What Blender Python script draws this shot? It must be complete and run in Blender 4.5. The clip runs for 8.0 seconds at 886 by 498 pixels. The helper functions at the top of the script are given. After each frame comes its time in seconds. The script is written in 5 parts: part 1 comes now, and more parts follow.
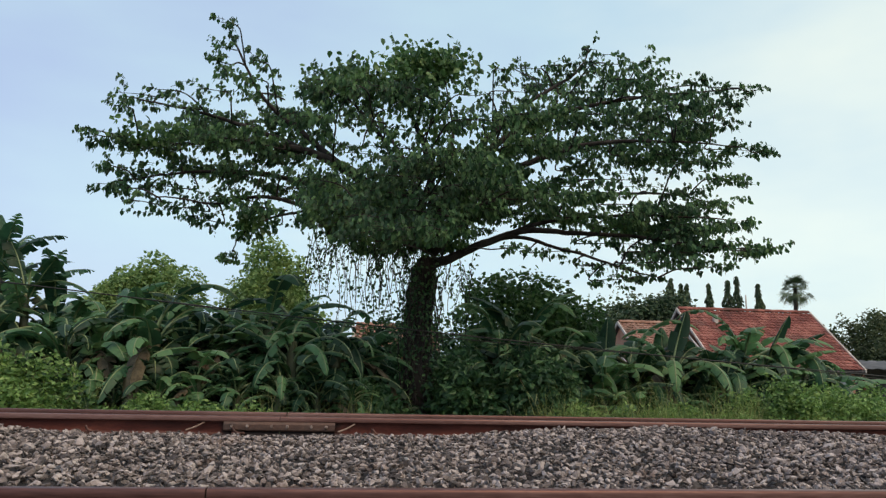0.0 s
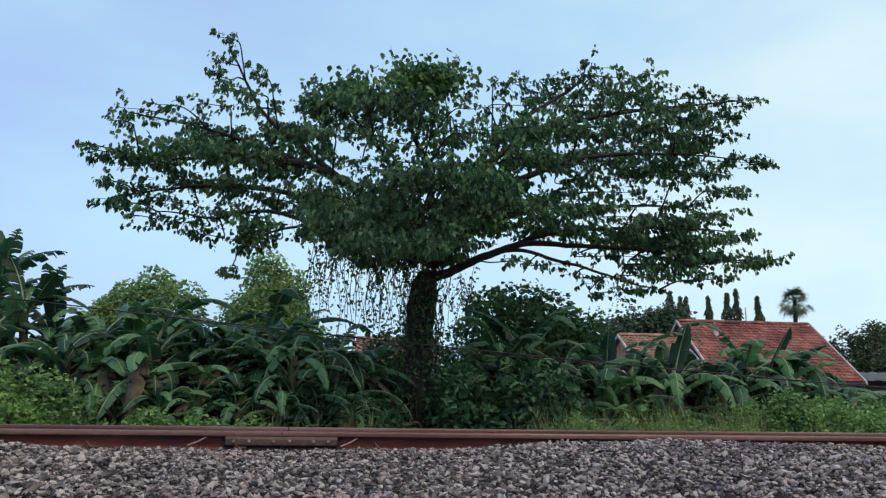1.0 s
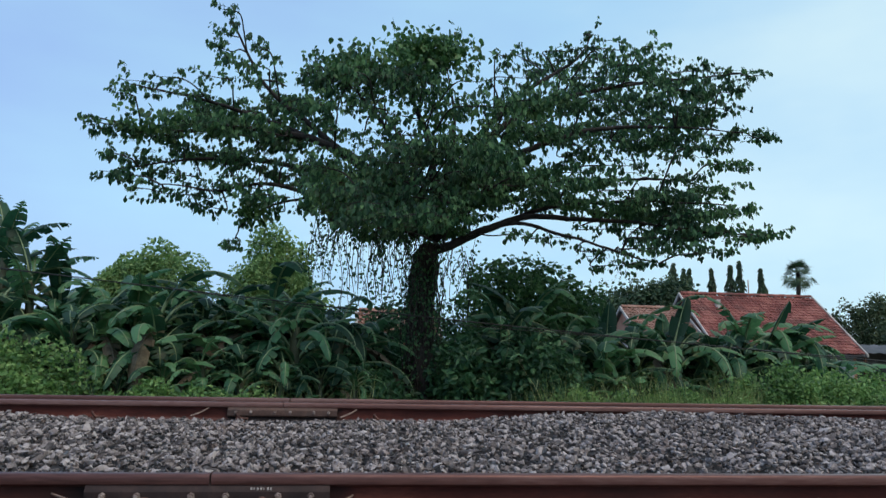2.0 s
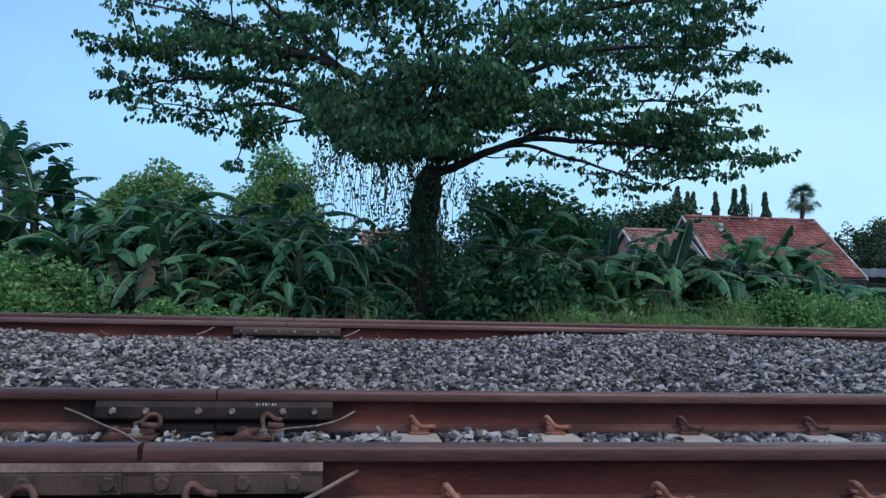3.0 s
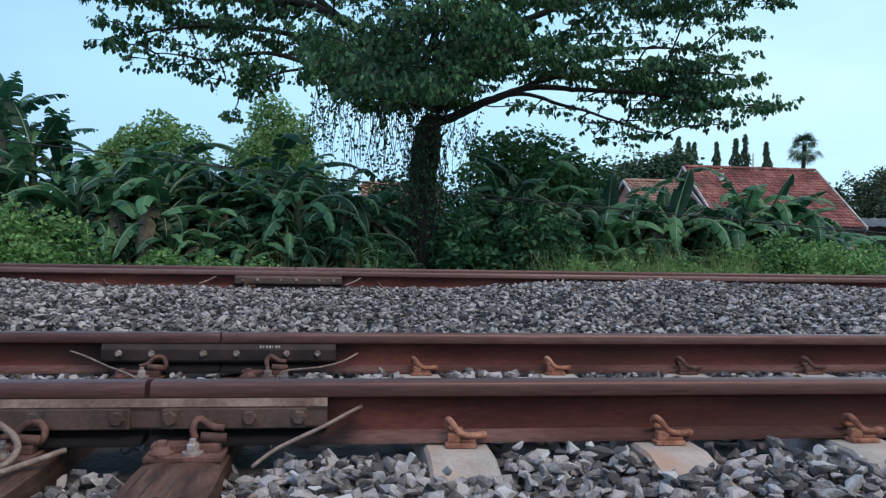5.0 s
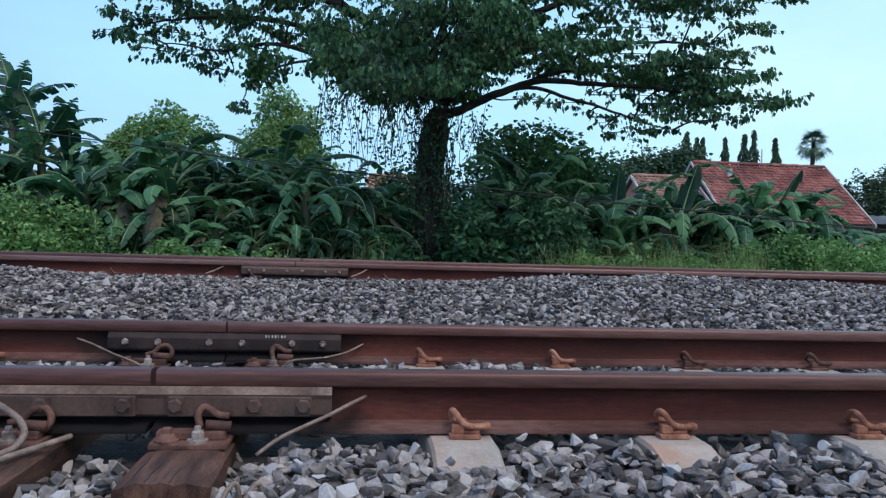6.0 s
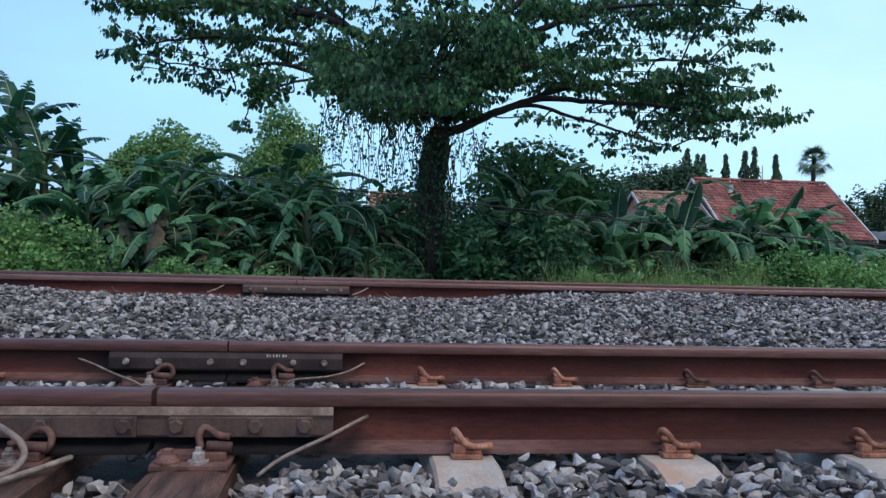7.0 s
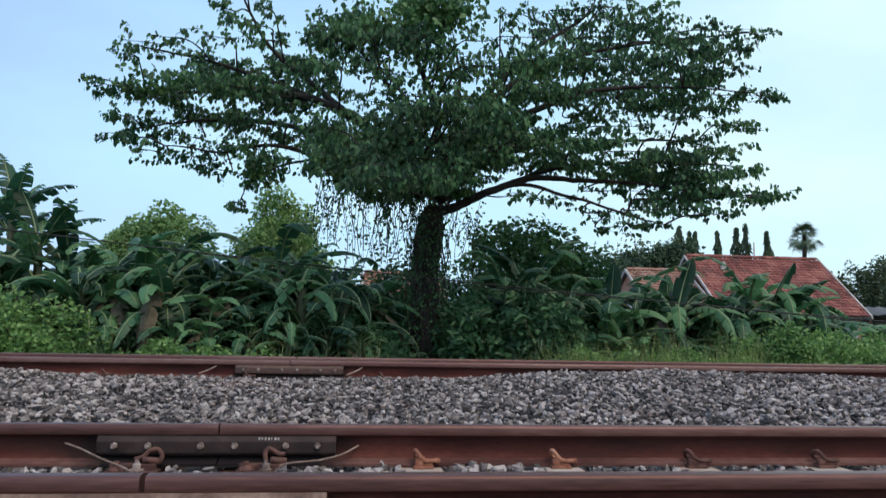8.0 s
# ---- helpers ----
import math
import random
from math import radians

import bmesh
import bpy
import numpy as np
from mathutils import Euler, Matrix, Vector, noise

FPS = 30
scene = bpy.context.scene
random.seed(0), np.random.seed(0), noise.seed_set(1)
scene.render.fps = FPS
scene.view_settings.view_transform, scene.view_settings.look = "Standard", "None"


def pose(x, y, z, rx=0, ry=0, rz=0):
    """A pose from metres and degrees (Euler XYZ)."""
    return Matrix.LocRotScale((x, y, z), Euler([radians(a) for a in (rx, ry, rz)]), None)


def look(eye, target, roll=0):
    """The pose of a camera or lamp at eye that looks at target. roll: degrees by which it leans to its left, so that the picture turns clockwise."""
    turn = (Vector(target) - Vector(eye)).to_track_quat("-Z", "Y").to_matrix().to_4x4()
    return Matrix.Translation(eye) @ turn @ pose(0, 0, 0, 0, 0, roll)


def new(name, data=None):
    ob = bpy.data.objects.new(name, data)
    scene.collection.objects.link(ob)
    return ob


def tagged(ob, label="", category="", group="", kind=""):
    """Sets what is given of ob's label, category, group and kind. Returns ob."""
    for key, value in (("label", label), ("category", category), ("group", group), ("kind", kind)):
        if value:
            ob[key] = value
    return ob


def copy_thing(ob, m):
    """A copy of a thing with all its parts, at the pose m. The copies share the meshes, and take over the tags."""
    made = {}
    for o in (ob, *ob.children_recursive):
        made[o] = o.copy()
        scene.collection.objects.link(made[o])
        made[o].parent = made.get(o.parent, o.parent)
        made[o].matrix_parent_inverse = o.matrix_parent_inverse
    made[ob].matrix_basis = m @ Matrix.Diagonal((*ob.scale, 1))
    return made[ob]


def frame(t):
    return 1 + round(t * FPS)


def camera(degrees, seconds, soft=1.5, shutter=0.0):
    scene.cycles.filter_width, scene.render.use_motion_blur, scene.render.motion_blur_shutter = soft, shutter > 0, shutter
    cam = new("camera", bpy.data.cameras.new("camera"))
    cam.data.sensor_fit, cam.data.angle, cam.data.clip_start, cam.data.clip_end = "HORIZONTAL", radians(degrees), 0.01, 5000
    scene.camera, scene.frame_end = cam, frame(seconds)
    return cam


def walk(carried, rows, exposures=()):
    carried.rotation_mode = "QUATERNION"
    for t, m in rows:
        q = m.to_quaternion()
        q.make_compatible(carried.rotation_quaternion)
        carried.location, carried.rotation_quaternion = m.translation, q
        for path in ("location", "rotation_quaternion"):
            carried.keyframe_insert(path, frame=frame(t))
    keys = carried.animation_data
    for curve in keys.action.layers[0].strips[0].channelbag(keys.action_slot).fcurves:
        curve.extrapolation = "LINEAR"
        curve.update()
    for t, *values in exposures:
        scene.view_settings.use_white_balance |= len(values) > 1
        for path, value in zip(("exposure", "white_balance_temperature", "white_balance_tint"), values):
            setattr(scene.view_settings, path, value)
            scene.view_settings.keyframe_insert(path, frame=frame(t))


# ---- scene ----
cam = camera(59.8, 8.0, soft=1.3, shutter=0.4)
PATH = [
    (0, (-0.086, -0.006, 0.541), (0.157, 1.946, 0.901), 1.1),
    (0.5, (-0.112, -0.007, 0.533), (0.131, 1.94, 0.921), 0.9),
    (1, (-0.113, 0.005, 0.535), (0.132, 1.95, 0.93), 0.8),
    (1.2, (-0.109, -0.001, 0.536), (0.135, 1.944, 0.933), 0.7),
    (2.3, (-0.064, -0.094, 0.558), (0.171, 1.875, 0.812), 1.2),
    (2.5, (-0.062, -0.097, 0.557), (0.173, 1.879, 0.759), 1.3),
    (3, (-0.063, -0.096, 0.558), (0.172, 1.887, 0.678), 1.3),
    (3.5, (-0.064, -0.097, 0.548), (0.172, 1.888, 0.606), 0.8),
    (4, (-0.064, -0.098, 0.541), (0.17, 1.888, 0.583), 0.8),
    (4.5, (-0.064, -0.098, 0.532), (0.176, 1.888, 0.55), 0.6),
    (5, (-0.067, -0.101, 0.519), (0.171, 1.885, 0.516), 1.0),
    (6.5, (-0.065, -0.101, 0.513), (0.154, 1.887, 0.491), 1.7),
    (7, (-0.065, -0.102, 0.518), (0.152, 1.886, 0.542), 1.4),
    (7.5, (-0.065, -0.099, 0.518), (0.159, 1.885, 0.632), 1.2),
    (8, (-0.067, -0.098, 0.519), (0.159, 1.877, 0.746), 1.0),
]
EXPOSURES = [(0.0, 0.15, 8000, 13), (0.4, 0.15, 7150, 10), (1.2, 0.08, 6800, 10), (2.4, -0.02, 5950, 5), (3.0, 0.0, 5450, 4), (3.5, 0.16, 5700, 4), (4.2, 0.2, 5950, 5), (5.0, 0.2, 5950, 5), (6.5, 0.19, 5700, 5), (7.0, 0.19, 5700, 5), (7.5, 0.22, 6150, 6), (8.0, 0.26, 6550, 8)]
walk(cam, [(t, look(eye, target, roll)) for t, eye, target, roll in PATH], EXPOSURES)

# ---- sky and sun ----
world = bpy.data.worlds.new("overcast_evening")
scene.world = world
world.use_nodes = True
wn, wl = world.node_tree.nodes, world.node_tree.links
SUN_EL, SUN_AZ = radians(57), radians(150)
sky = wn.new("ShaderNodeTexSky")
sky.sky_type, sky.sun_disc, sky.sun_elevation, sky.sun_rotation = "NISHITA", False, SUN_EL, SUN_AZ
sky.air_density, sky.dust_density = 1.0, 2.0
wc = wn.new("ShaderNodeTexCoord")
wm = wn.new("ShaderNodeMapping")
wm.inputs["Scale"].default_value = (1.0, 1.0, 2.6)
wl.new(wc.outputs["Generated"], wm.inputs[0])
cloud = wn.new("ShaderNodeTexNoise")
cloud.inputs["Scale"].default_value, cloud.inputs["Detail"].default_value, cloud.inputs["Roughness"].default_value = 1.7, 5, 0.5
wl.new(wm.outputs[0], cloud.inputs["Vector"])
sep = wn.new("ShaderNodeSeparateXYZ")
wl.new(wc.outputs["Generated"], sep.inputs[0])
east = wn.new("ShaderNodeMath")
east.operation = "MULTIPLY_ADD"
east.inputs[1].default_value, east.inputs[2].default_value = 0.42, -0.08
wl.new(sep.outputs["X"], east.inputs[0])
mixv = wn.new("ShaderNodeMath")
mixv.operation = "ADD"
wl.new(cloud.outputs["Fac"], mixv.inputs[0])
wl.new(east.outputs[0], mixv.inputs[1])
ramp = wn.new("ShaderNodeValToRGB")
ramp.color_ramp.elements[0].position, ramp.color_ramp.elements[0].color = 0.25, (0.37, 0.56, 0.92, 1)
ramp.color_ramp.elements[1].position, ramp.color_ramp.elements[1].color = 0.85, (0.75, 0.955, 1.0, 1)
mid = ramp.color_ramp.elements.new(0.52)
mid.color = (0.45, 0.725, 0.97, 1)
wl.new(mixv.outputs[0], ramp.inputs[0])
bg_sky, bg_cloud, add = wn["Background"], wn.new("ShaderNodeBackground"), wn.new("ShaderNodeAddShader")
wl.new(sky.outputs[0], bg_sky.inputs[0])
bg_sky.inputs[1].default_value = 0.05
wl.new(ramp.outputs[0], bg_cloud.inputs[0])
bg_cloud.inputs[1].default_value = 0.78
wl.new(bg_sky.outputs[0], add.inputs[0])
wl.new(bg_cloud.outputs[0], add.inputs[1])
wl.new(add.outputs[0], wn["World Output"].inputs[0])
sun = new("sun", bpy.data.lights.new("sun", "SUN"))
sun.data.energy, sun.data.angle, sun.data.color = 1.22, radians(26), (1.0, 0.70, 0.46)
sun.matrix_world = look((0, 0, 0), (-math.sin(SUN_AZ) * math.cos(SUN_EL), -math.cos(SUN_AZ) * math.cos(SUN_EL), -math.sin(SUN_EL)))


# ---- materials ----
def surface(name, colours, scale=8.0, fine=60.0, rough=0.8, bump=0.3, depth=0.01, metal=0.0, per_island=0.0, per_object=0.0,
            translucent=0.0, stretch=(1, 1, 1), stain=None, stain_at=(0.55, 0.75), stain_scale=3.0, spec=0.5):
    """A two-scale procedural surface: a ramp of colours by broad noise, modulated by fine noise, with bump, stains and per-piece variation."""
    m = bpy.data.materials.new(name)
    m.use_nodes = True
    n, l = m.node_tree.nodes, m.node_tree.links
    b = n["Principled BSDF"]
    geo = n.new("ShaderNodeNewGeometry")
    mp = n.new("ShaderNodeMapping")
    mp.inputs["Scale"].default_value = stretch
    l.new(geo.outputs["Position"], mp.inputs[0])

    def noise_tex(s, detail=4):
        t = n.new("ShaderNodeTexNoise")
        t.inputs["Scale"].default_value, t.inputs["Detail"].default_value = s, detail
        l.new(mp.outputs[0], t.inputs["Vector"])
        return t

    def math_node(op, a, b2):
        q = n.new("ShaderNodeMath")
        q.operation = op
        for k, v in enumerate((a, b2)):
            if hasattr(v, "links"):
                l.new(v, q.inputs[k])
            else:
                q.inputs[k].default_value = v
        return q.outputs[0]

    broad, small = noise_tex(scale), noise_tex(fine, 3)
    value = math_node("MULTIPLY_ADD", small.outputs["Fac"], 0.5)
    value.node.inputs[2].default_value = -0.25
    value = math_node("ADD", broad.outputs["Fac"], value)
    if per_island:
        r = math_node("MULTIPLY_ADD", geo.outputs["Random Per Island"], per_island)
        r.node.inputs[2].default_value = -per_island / 2
        value = math_node("ADD", value, r)
    if per_object:
        info = n.new("ShaderNodeObjectInfo")
        r = math_node("MULTIPLY_ADD", info.outputs["Random"], per_object)
        r.node.inputs[2].default_value = -per_object / 2
        value = math_node("ADD", value, r)
    cr = n.new("ShaderNodeValToRGB")
    e = cr.color_ramp.elements
    while len(e) < len(colours):
        e.new(0.5)
    for k, c in enumerate(colours):
        e[k].position = 0.25 + 0.5 * k / max(1, len(colours) - 1)
        e[k].color = (*c, 1)
    l.new(value, cr.inputs[0])
    colour = cr.outputs[0]
    if stain:
        st = noise_tex(stain_scale, 6)
        sr = n.new("ShaderNodeMapRange")
        sr.inputs[1].default_value, sr.inputs[2].default_value = stain_at
        l.new(st.outputs["Fac"], sr.inputs[0])
        mx = n.new("ShaderNodeMix")
        mx.data_type = "RGBA"
        l.new(sr.outputs[0], mx.inputs[0])
        l.new(colour, mx.inputs[6])
        mx.inputs[7].default_value = (*stain, 1)
        colour = mx.outputs[2]
    l.new(colour, b.inputs["Base Color"])
    rr = n.new("ShaderNodeMapRange")
    rr.inputs[3].default_value, rr.inputs[4].default_value = max(0.05, rough - 0.14), min(1, rough + 0.14)
    l.new(small.outputs["Fac"], rr.inputs[0])
    l.new(rr.outputs[0], b.inputs["Roughness"])
    b.inputs["Metallic"].default_value = metal
    b.inputs["Specular IOR Level"].default_value = spec
    if bump:
        bp = n.new("ShaderNodeBump")
        bp.inputs["Strength"].default_value, bp.inputs["Distance"].default_value = bump, depth
        l.new(value, bp.inputs["Height"])
        l.new(bp.outputs[0], b.inputs["Normal"])
    if translucent:
        tr, mixs = n.new("ShaderNodeBsdfTranslucent"), n.new("ShaderNodeMixShader")
        l.new(colour, tr.inputs[0])
        mixs.inputs[0].default_value = translucent
        l.new(b.outputs[0], mixs.inputs[1])
        l.new(tr.outputs[0], mixs.inputs[2])
        l.new(mixs.outputs[0], n["Material Output"].inputs[0])
    return m


M_RUST = surface("rail_rust", [(0.028, 0.0066, 0.0050), (0.068, 0.0175, 0.0130), (0.128, 0.040, 0.0275)], 5, 70, 0.78, 0.35, 0.002, 0.05, stretch=(0.35, 1, 1.6), spec=0.22,
                 stain=(0.035, 0.018, 0.014), stain_at=(0.50, 0.68), stain_scale=2.2)
def greasy_near_joint(m, x0, reach):
    """Black grease that has spread along the steel on both sides of a joint, with a ragged edge."""
    n, l = m.node_tree.nodes, m.node_tree.links
    b = n["Principled BSDF"]
    old = b.inputs["Base Color"].links[0].from_socket
    geo, sp, nz = n.new("ShaderNodeNewGeometry"), n.new("ShaderNodeSeparateXYZ"), n.new("ShaderNodeTexNoise")
    nz.inputs["Scale"].default_value, nz.inputs["Detail"].default_value = 9, 5
    l.new(geo.outputs["Position"], sp.inputs[0])
    l.new(geo.outputs["Position"], nz.inputs["Vector"])
    a, c, d, r, mx = n.new("ShaderNodeMath"), n.new("ShaderNodeMath"), n.new("ShaderNodeMath"), n.new("ShaderNodeMapRange"), n.new("ShaderNodeMix")
    a.operation, a.inputs[1].default_value = "SUBTRACT", x0
    c.operation = "ABSOLUTE"
    d.operation, d.inputs[1].default_value = "MULTIPLY_ADD", 0.35
    l.new(sp.outputs["X"], a.inputs[0])
    l.new(a.outputs[0], c.inputs[0])
    l.new(nz.outputs["Fac"], d.inputs[0])
    l.new(c.outputs[0], d.inputs[2])
    r.inputs[1].default_value, r.inputs[2].default_value = reach, reach + 0.16
    l.new(d.outputs[0], r.inputs[0])
    mx.data_type = "RGBA"
    l.new(r.outputs[0], mx.inputs[0])
    mx.inputs[6].default_value = (0.012, 0.009, 0.009, 1)
    l.new(old, mx.inputs[7])
    l.new(mx.outputs[2], b.inputs["Base Color"])


greasy_near_joint(M_RUST, -0.582, 0.58)
# Paler than the web: dust, and sky light on the upturned foot put into the colour.
M_FOOT = surface("dusty_lit_rail_foot", [(0.050, 0.020, 0.016), (0.105, 0.046, 0.037), (0.19, 0.100, 0.082)], 4, 70, 0.85, 0.35, 0.002, 0.0, stretch=(0.35, 1, 1.6), spec=0.2)
greasy_near_joint(M_FOOT, -0.582, 0.58)
M_HEAD = surface("worn_rail_head", [(0.066, 0.028, 0.023), (0.135, 0.060, 0.049), (0.23, 0.130, 0.110)], 3, 90, 0.40, 0.12, 0.001, 0.35, spec=0.35, stretch=(0.12, 1.5, 1.5))
M_STEEL = surface("dark_oiled_steel", [(0.018, 0.011, 0.010), (0.038, 0.022, 0.019), (0.07, 0.042, 0.035)], 9, 80, 0.7, 0.3, 0.002, 0.3)
M_PLATE = surface("rusty_brown_plate", [(0.050, 0.026, 0.020), (0.105, 0.058, 0.043), (0.17, 0.105, 0.08)], 7, 80, 0.65, 0.35, 0.002, 0.2,
                  stain=(0.02, 0.014, 0.013), stain_scale=7)
# Dust, plus the light the plate's slanted top catches, painted as one pale colour.
M_DUST_LIT = surface("dust_and_light_on_steel", [(0.075, 0.042, 0.032), (0.16, 0.10, 0.075), (0.28, 0.195, 0.15)], 9, 90, 0.95, 0.3, 0.002)
M_BOLT = surface("bolt_steel", [(0.11, 0.072, 0.058), (0.25, 0.185, 0.155), (0.44, 0.36, 0.315)], 40, 160, 0.55, 0.3, 0.001, 0.25, per_object=0.3)
M_CLIP = surface("orange_rust", [(0.12, 0.042, 0.024), (0.28, 0.11, 0.064), (0.48, 0.23, 0.14)], 25, 120, 0.8, 0.4, 0.002, 0.1, per_object=0.25)
M_CLIPD = surface("brown_rust", [(0.048, 0.021, 0.016), (0.105, 0.045, 0.032), (0.20, 0.092, 0.064)], 25, 120, 0.75, 0.4, 0.002, 0.1, per_object=0.25)
M_CONC = surface("sleeper_concrete", [(0.30, 0.25, 0.21), (0.43, 0.36, 0.305), (0.53, 0.455, 0.395)], 6, 90, 0.9, 0.35, 0.004, per_object=0.25,
                 stain=(0.42, 0.21, 0.12), stain_at=(0.45, 0.72), stain_scale=3.5)
M_WOOD = surface("creosoted_wood", [(0.030, 0.017, 0.013), (0.085, 0.043, 0.031), (0.17, 0.09, 0.065)], 6, 50, 0.8, 0.7, 0.006, stretch=(5, 0.7, 3), spec=0.2,
                 stain=(0.12, 0.056, 0.036), stain_at=(0.5, 0.7), stain_scale=3)
M_CABLE = surface("bond_cable", [(0.12, 0.075, 0.055), (0.22, 0.15, 0.115), (0.36, 0.265, 0.21)], 30, 200, 0.6, 0.2, 0.001)
M_STONE = surface("crushed_stone", [(0.050, 0.041, 0.038), (0.200, 0.166, 0.151), (0.44, 0.38, 0.35)], 7, 120, 0.85, 0.45, 0.004, per_island=0.55,
                  stain=(0.24, 0.15, 0.11), stain_at=(0.60, 0.85), stain_scale=1.6)
M_STONE1 = surface("crushed_stone_single", [(0.085, 0.074, 0.069), (0.26, 0.229, 0.213), (0.50, 0.452, 0.425)], 9, 120, 0.9, 0.4, 0.004, per_object=0.62,
                   stain=(0.26, 0.16, 0.11), stain_at=(0.64, 0.85), stain_scale=4)
# Near-black: the shade in the gaps between stones is painted into this colour.
M_BED = surface("ballast_gap_shade", [(0.010, 0.009, 0.008), (0.022, 0.019, 0.018), (0.045, 0.04, 0.037)], 12, 60, 0.95, 0.8, 0.03)
M_GROUND = surface("weedy_soil", [(0.03, 0.035, 0.016), (0.055, 0.065, 0.025), (0.10, 0.085, 0.05)], 0.8, 14, 0.95, 0.6, 0.05)
M_BARK = surface("dark_bark", [(0.018, 0.014, 0.012), (0.038, 0.031, 0.025), (0.075, 0.062, 0.05)], 5, 40, 0.9, 0.9, 0.03, stretch=(1, 1, 0.35))
# Bark scaled darker: backlight and the crown's shade are put into the colour.
M_TRUNK = surface("shaded_bark", [(0.010, 0.008, 0.007), (0.024, 0.019, 0.016), (0.05, 0.04, 0.032)], 5, 40, 0.9, 0.9, 0.03, stretch=(1, 1, 0.35))
M_LEAF = surface("tree_leaf", [(0.020, 0.062, 0.028), (0.045, 0.125, 0.050), (0.105, 0.225, 0.078)], 0.6, 9, 0.66, 0.0, per_island=0.5, translucent=0.32)
M_VINE = surface("vine_leaf", [(0.033, 0.091, 0.033), (0.066, 0.161, 0.048), (0.121, 0.239, 0.073)], 0.7, 9, 0.5, 0.0, per_island=0.5, translucent=0.35)
M_BANANA = surface("banana_leaf", [(0.017, 0.058, 0.029), (0.038, 0.120, 0.056), (0.112, 0.26, 0.108)], 1.2, 12, 0.54, 0.15, 0.01, per_object=0.8, translucent=0.35,
                   stain=(0.13, 0.11, 0.045), stain_at=(0.66, 0.80), stain_scale=2.5)
M_RIB = surface("banana_midrib", [(0.10, 0.16, 0.07), (0.19, 0.26, 0.12), (0.28, 0.34, 0.18)], 4, 30, 0.45, 0.1)
M_PSTEM = surface("banana_stem", [(0.030, 0.036, 0.018), (0.065, 0.075, 0.036), (0.12, 0.115, 0.06)], 4, 30, 0.65, 0.4, 0.01, stretch=(1, 1, 0.25))
M_DRY = surface("dry_banana_leaf", [(0.05, 0.040, 0.025), (0.10, 0.080, 0.05), (0.18, 0.15, 0.095)], 5, 30, 0.9, 0.2, translucent=0.2)
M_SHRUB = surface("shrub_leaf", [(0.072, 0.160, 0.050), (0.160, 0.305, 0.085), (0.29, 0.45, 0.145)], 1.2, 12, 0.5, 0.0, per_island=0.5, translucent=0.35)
# Lighter copy of the shrub green; sunlight on the crowns is in its colour.
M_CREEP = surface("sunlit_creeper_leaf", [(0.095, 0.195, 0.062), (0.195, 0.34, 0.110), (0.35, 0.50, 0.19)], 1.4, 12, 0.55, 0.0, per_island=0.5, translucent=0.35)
# Darker green, with the shade under the trees put into the leaf colour.
M_SHADE = surface("shaded_shrub_leaf", [(0.019, 0.064, 0.029), (0.041, 0.121, 0.049), (0.083, 0.190, 0.071)], 0.9, 12, 0.55, 0.0, per_island=0.5, translucent=0.32)
M_GRASS = surface("grass_blade", [(0.086, 0.160, 0.040), (0.170, 0.256, 0.065), (0.341, 0.368, 0.143)], 1.1, 12, 0.6, 0.0, per_island=0.8, translucent=0.35)
M_FAR = surface("far_leaf", [(0.03, 0.05, 0.024), (0.05, 0.085, 0.036), (0.085, 0.12, 0.05)], 0.2, 3, 0.7, 0.0, per_island=0.5, translucent=0.2)
M_CYPRESS = surface("cypress_leaf", [(0.016, 0.042, 0.017), (0.034, 0.075, 0.031), (0.065, 0.111, 0.042)], 0.3, 4, 0.6, 0.0, per_island=0.5, translucent=0.15)
M_TILE = surface("clay_tile", [(0.14, 0.045, 0.036), (0.25, 0.078, 0.060), (0.38, 0.15, 0.115)], 0.9, 16, 0.85, 0.4, 0.01, per_island=0.35, per_object=0.35,
                 stain=(0.12, 0.07, 0.055), stain_at=(0.55, 0.75), stain_scale=0.8)
M_TILEO = surface("pale_clay_tile", [(0.20, 0.10, 0.07), (0.31, 0.165, 0.115), (0.40, 0.25, 0.19)], 0.9, 16, 0.85, 0.4, 0.01, per_island=0.35,
                  stain=(0.14, 0.09, 0.06), stain_at=(0.52, 0.72), stain_scale=0.8)
# Base tone darkened for the shadow on the house walls; the stain is weathering.
M_PLASTER = surface("shaded_weathered_plaster", [(0.24, 0.245, 0.24), (0.36, 0.365, 0.355), (0.48, 0.48, 0.47)], 1.2, 20, 0.9, 0.2, 0.01, stain=(0.24, 0.25, 0.24), stain_scale=0.9)
M_BRICK = surface("red_brick", [(0.22, 0.09, 0.055), (0.34, 0.15, 0.09), (0.44, 0.23, 0.15)], 1.5, 30, 0.9, 0.5, 0.01, per_object=0.35)
M_DARK = surface("dark_sheet_roof", [(0.035, 0.035, 0.037), (0.07, 0.07, 0.075), (0.13, 0.13, 0.13)], 1.2, 20, 0.7, 0.3, 0.01)
M_TRIM = surface("painted_board", [(0.35, 0.32, 0.28), (0.52, 0.48, 0.43), (0.62, 0.58, 0.52)], 2, 30, 0.8, 0.2)
M_WIRE = surface("black_wire", [(0.012, 0.012, 0.012), (0.02, 0.02, 0.02), (0.035, 0.035, 0.035)], 8, 60, 0.6, 0.0)
M_GLASS = surface("dark_window_glass", [(0.02, 0.022, 0.025), (0.03, 0.033, 0.036), (0.05, 0.052, 0.055)], 2, 30, 0.15, 0.0)
M_TEXT = surface("chalk_marks", [(0.40, 0.36, 0.34), (0.5, 0.46, 0.43), (0.6, 0.55, 0.52)], 30, 200, 0.9, 0.0)

# ---- mesh helpers ----
rng = np.random.default_rng(7)


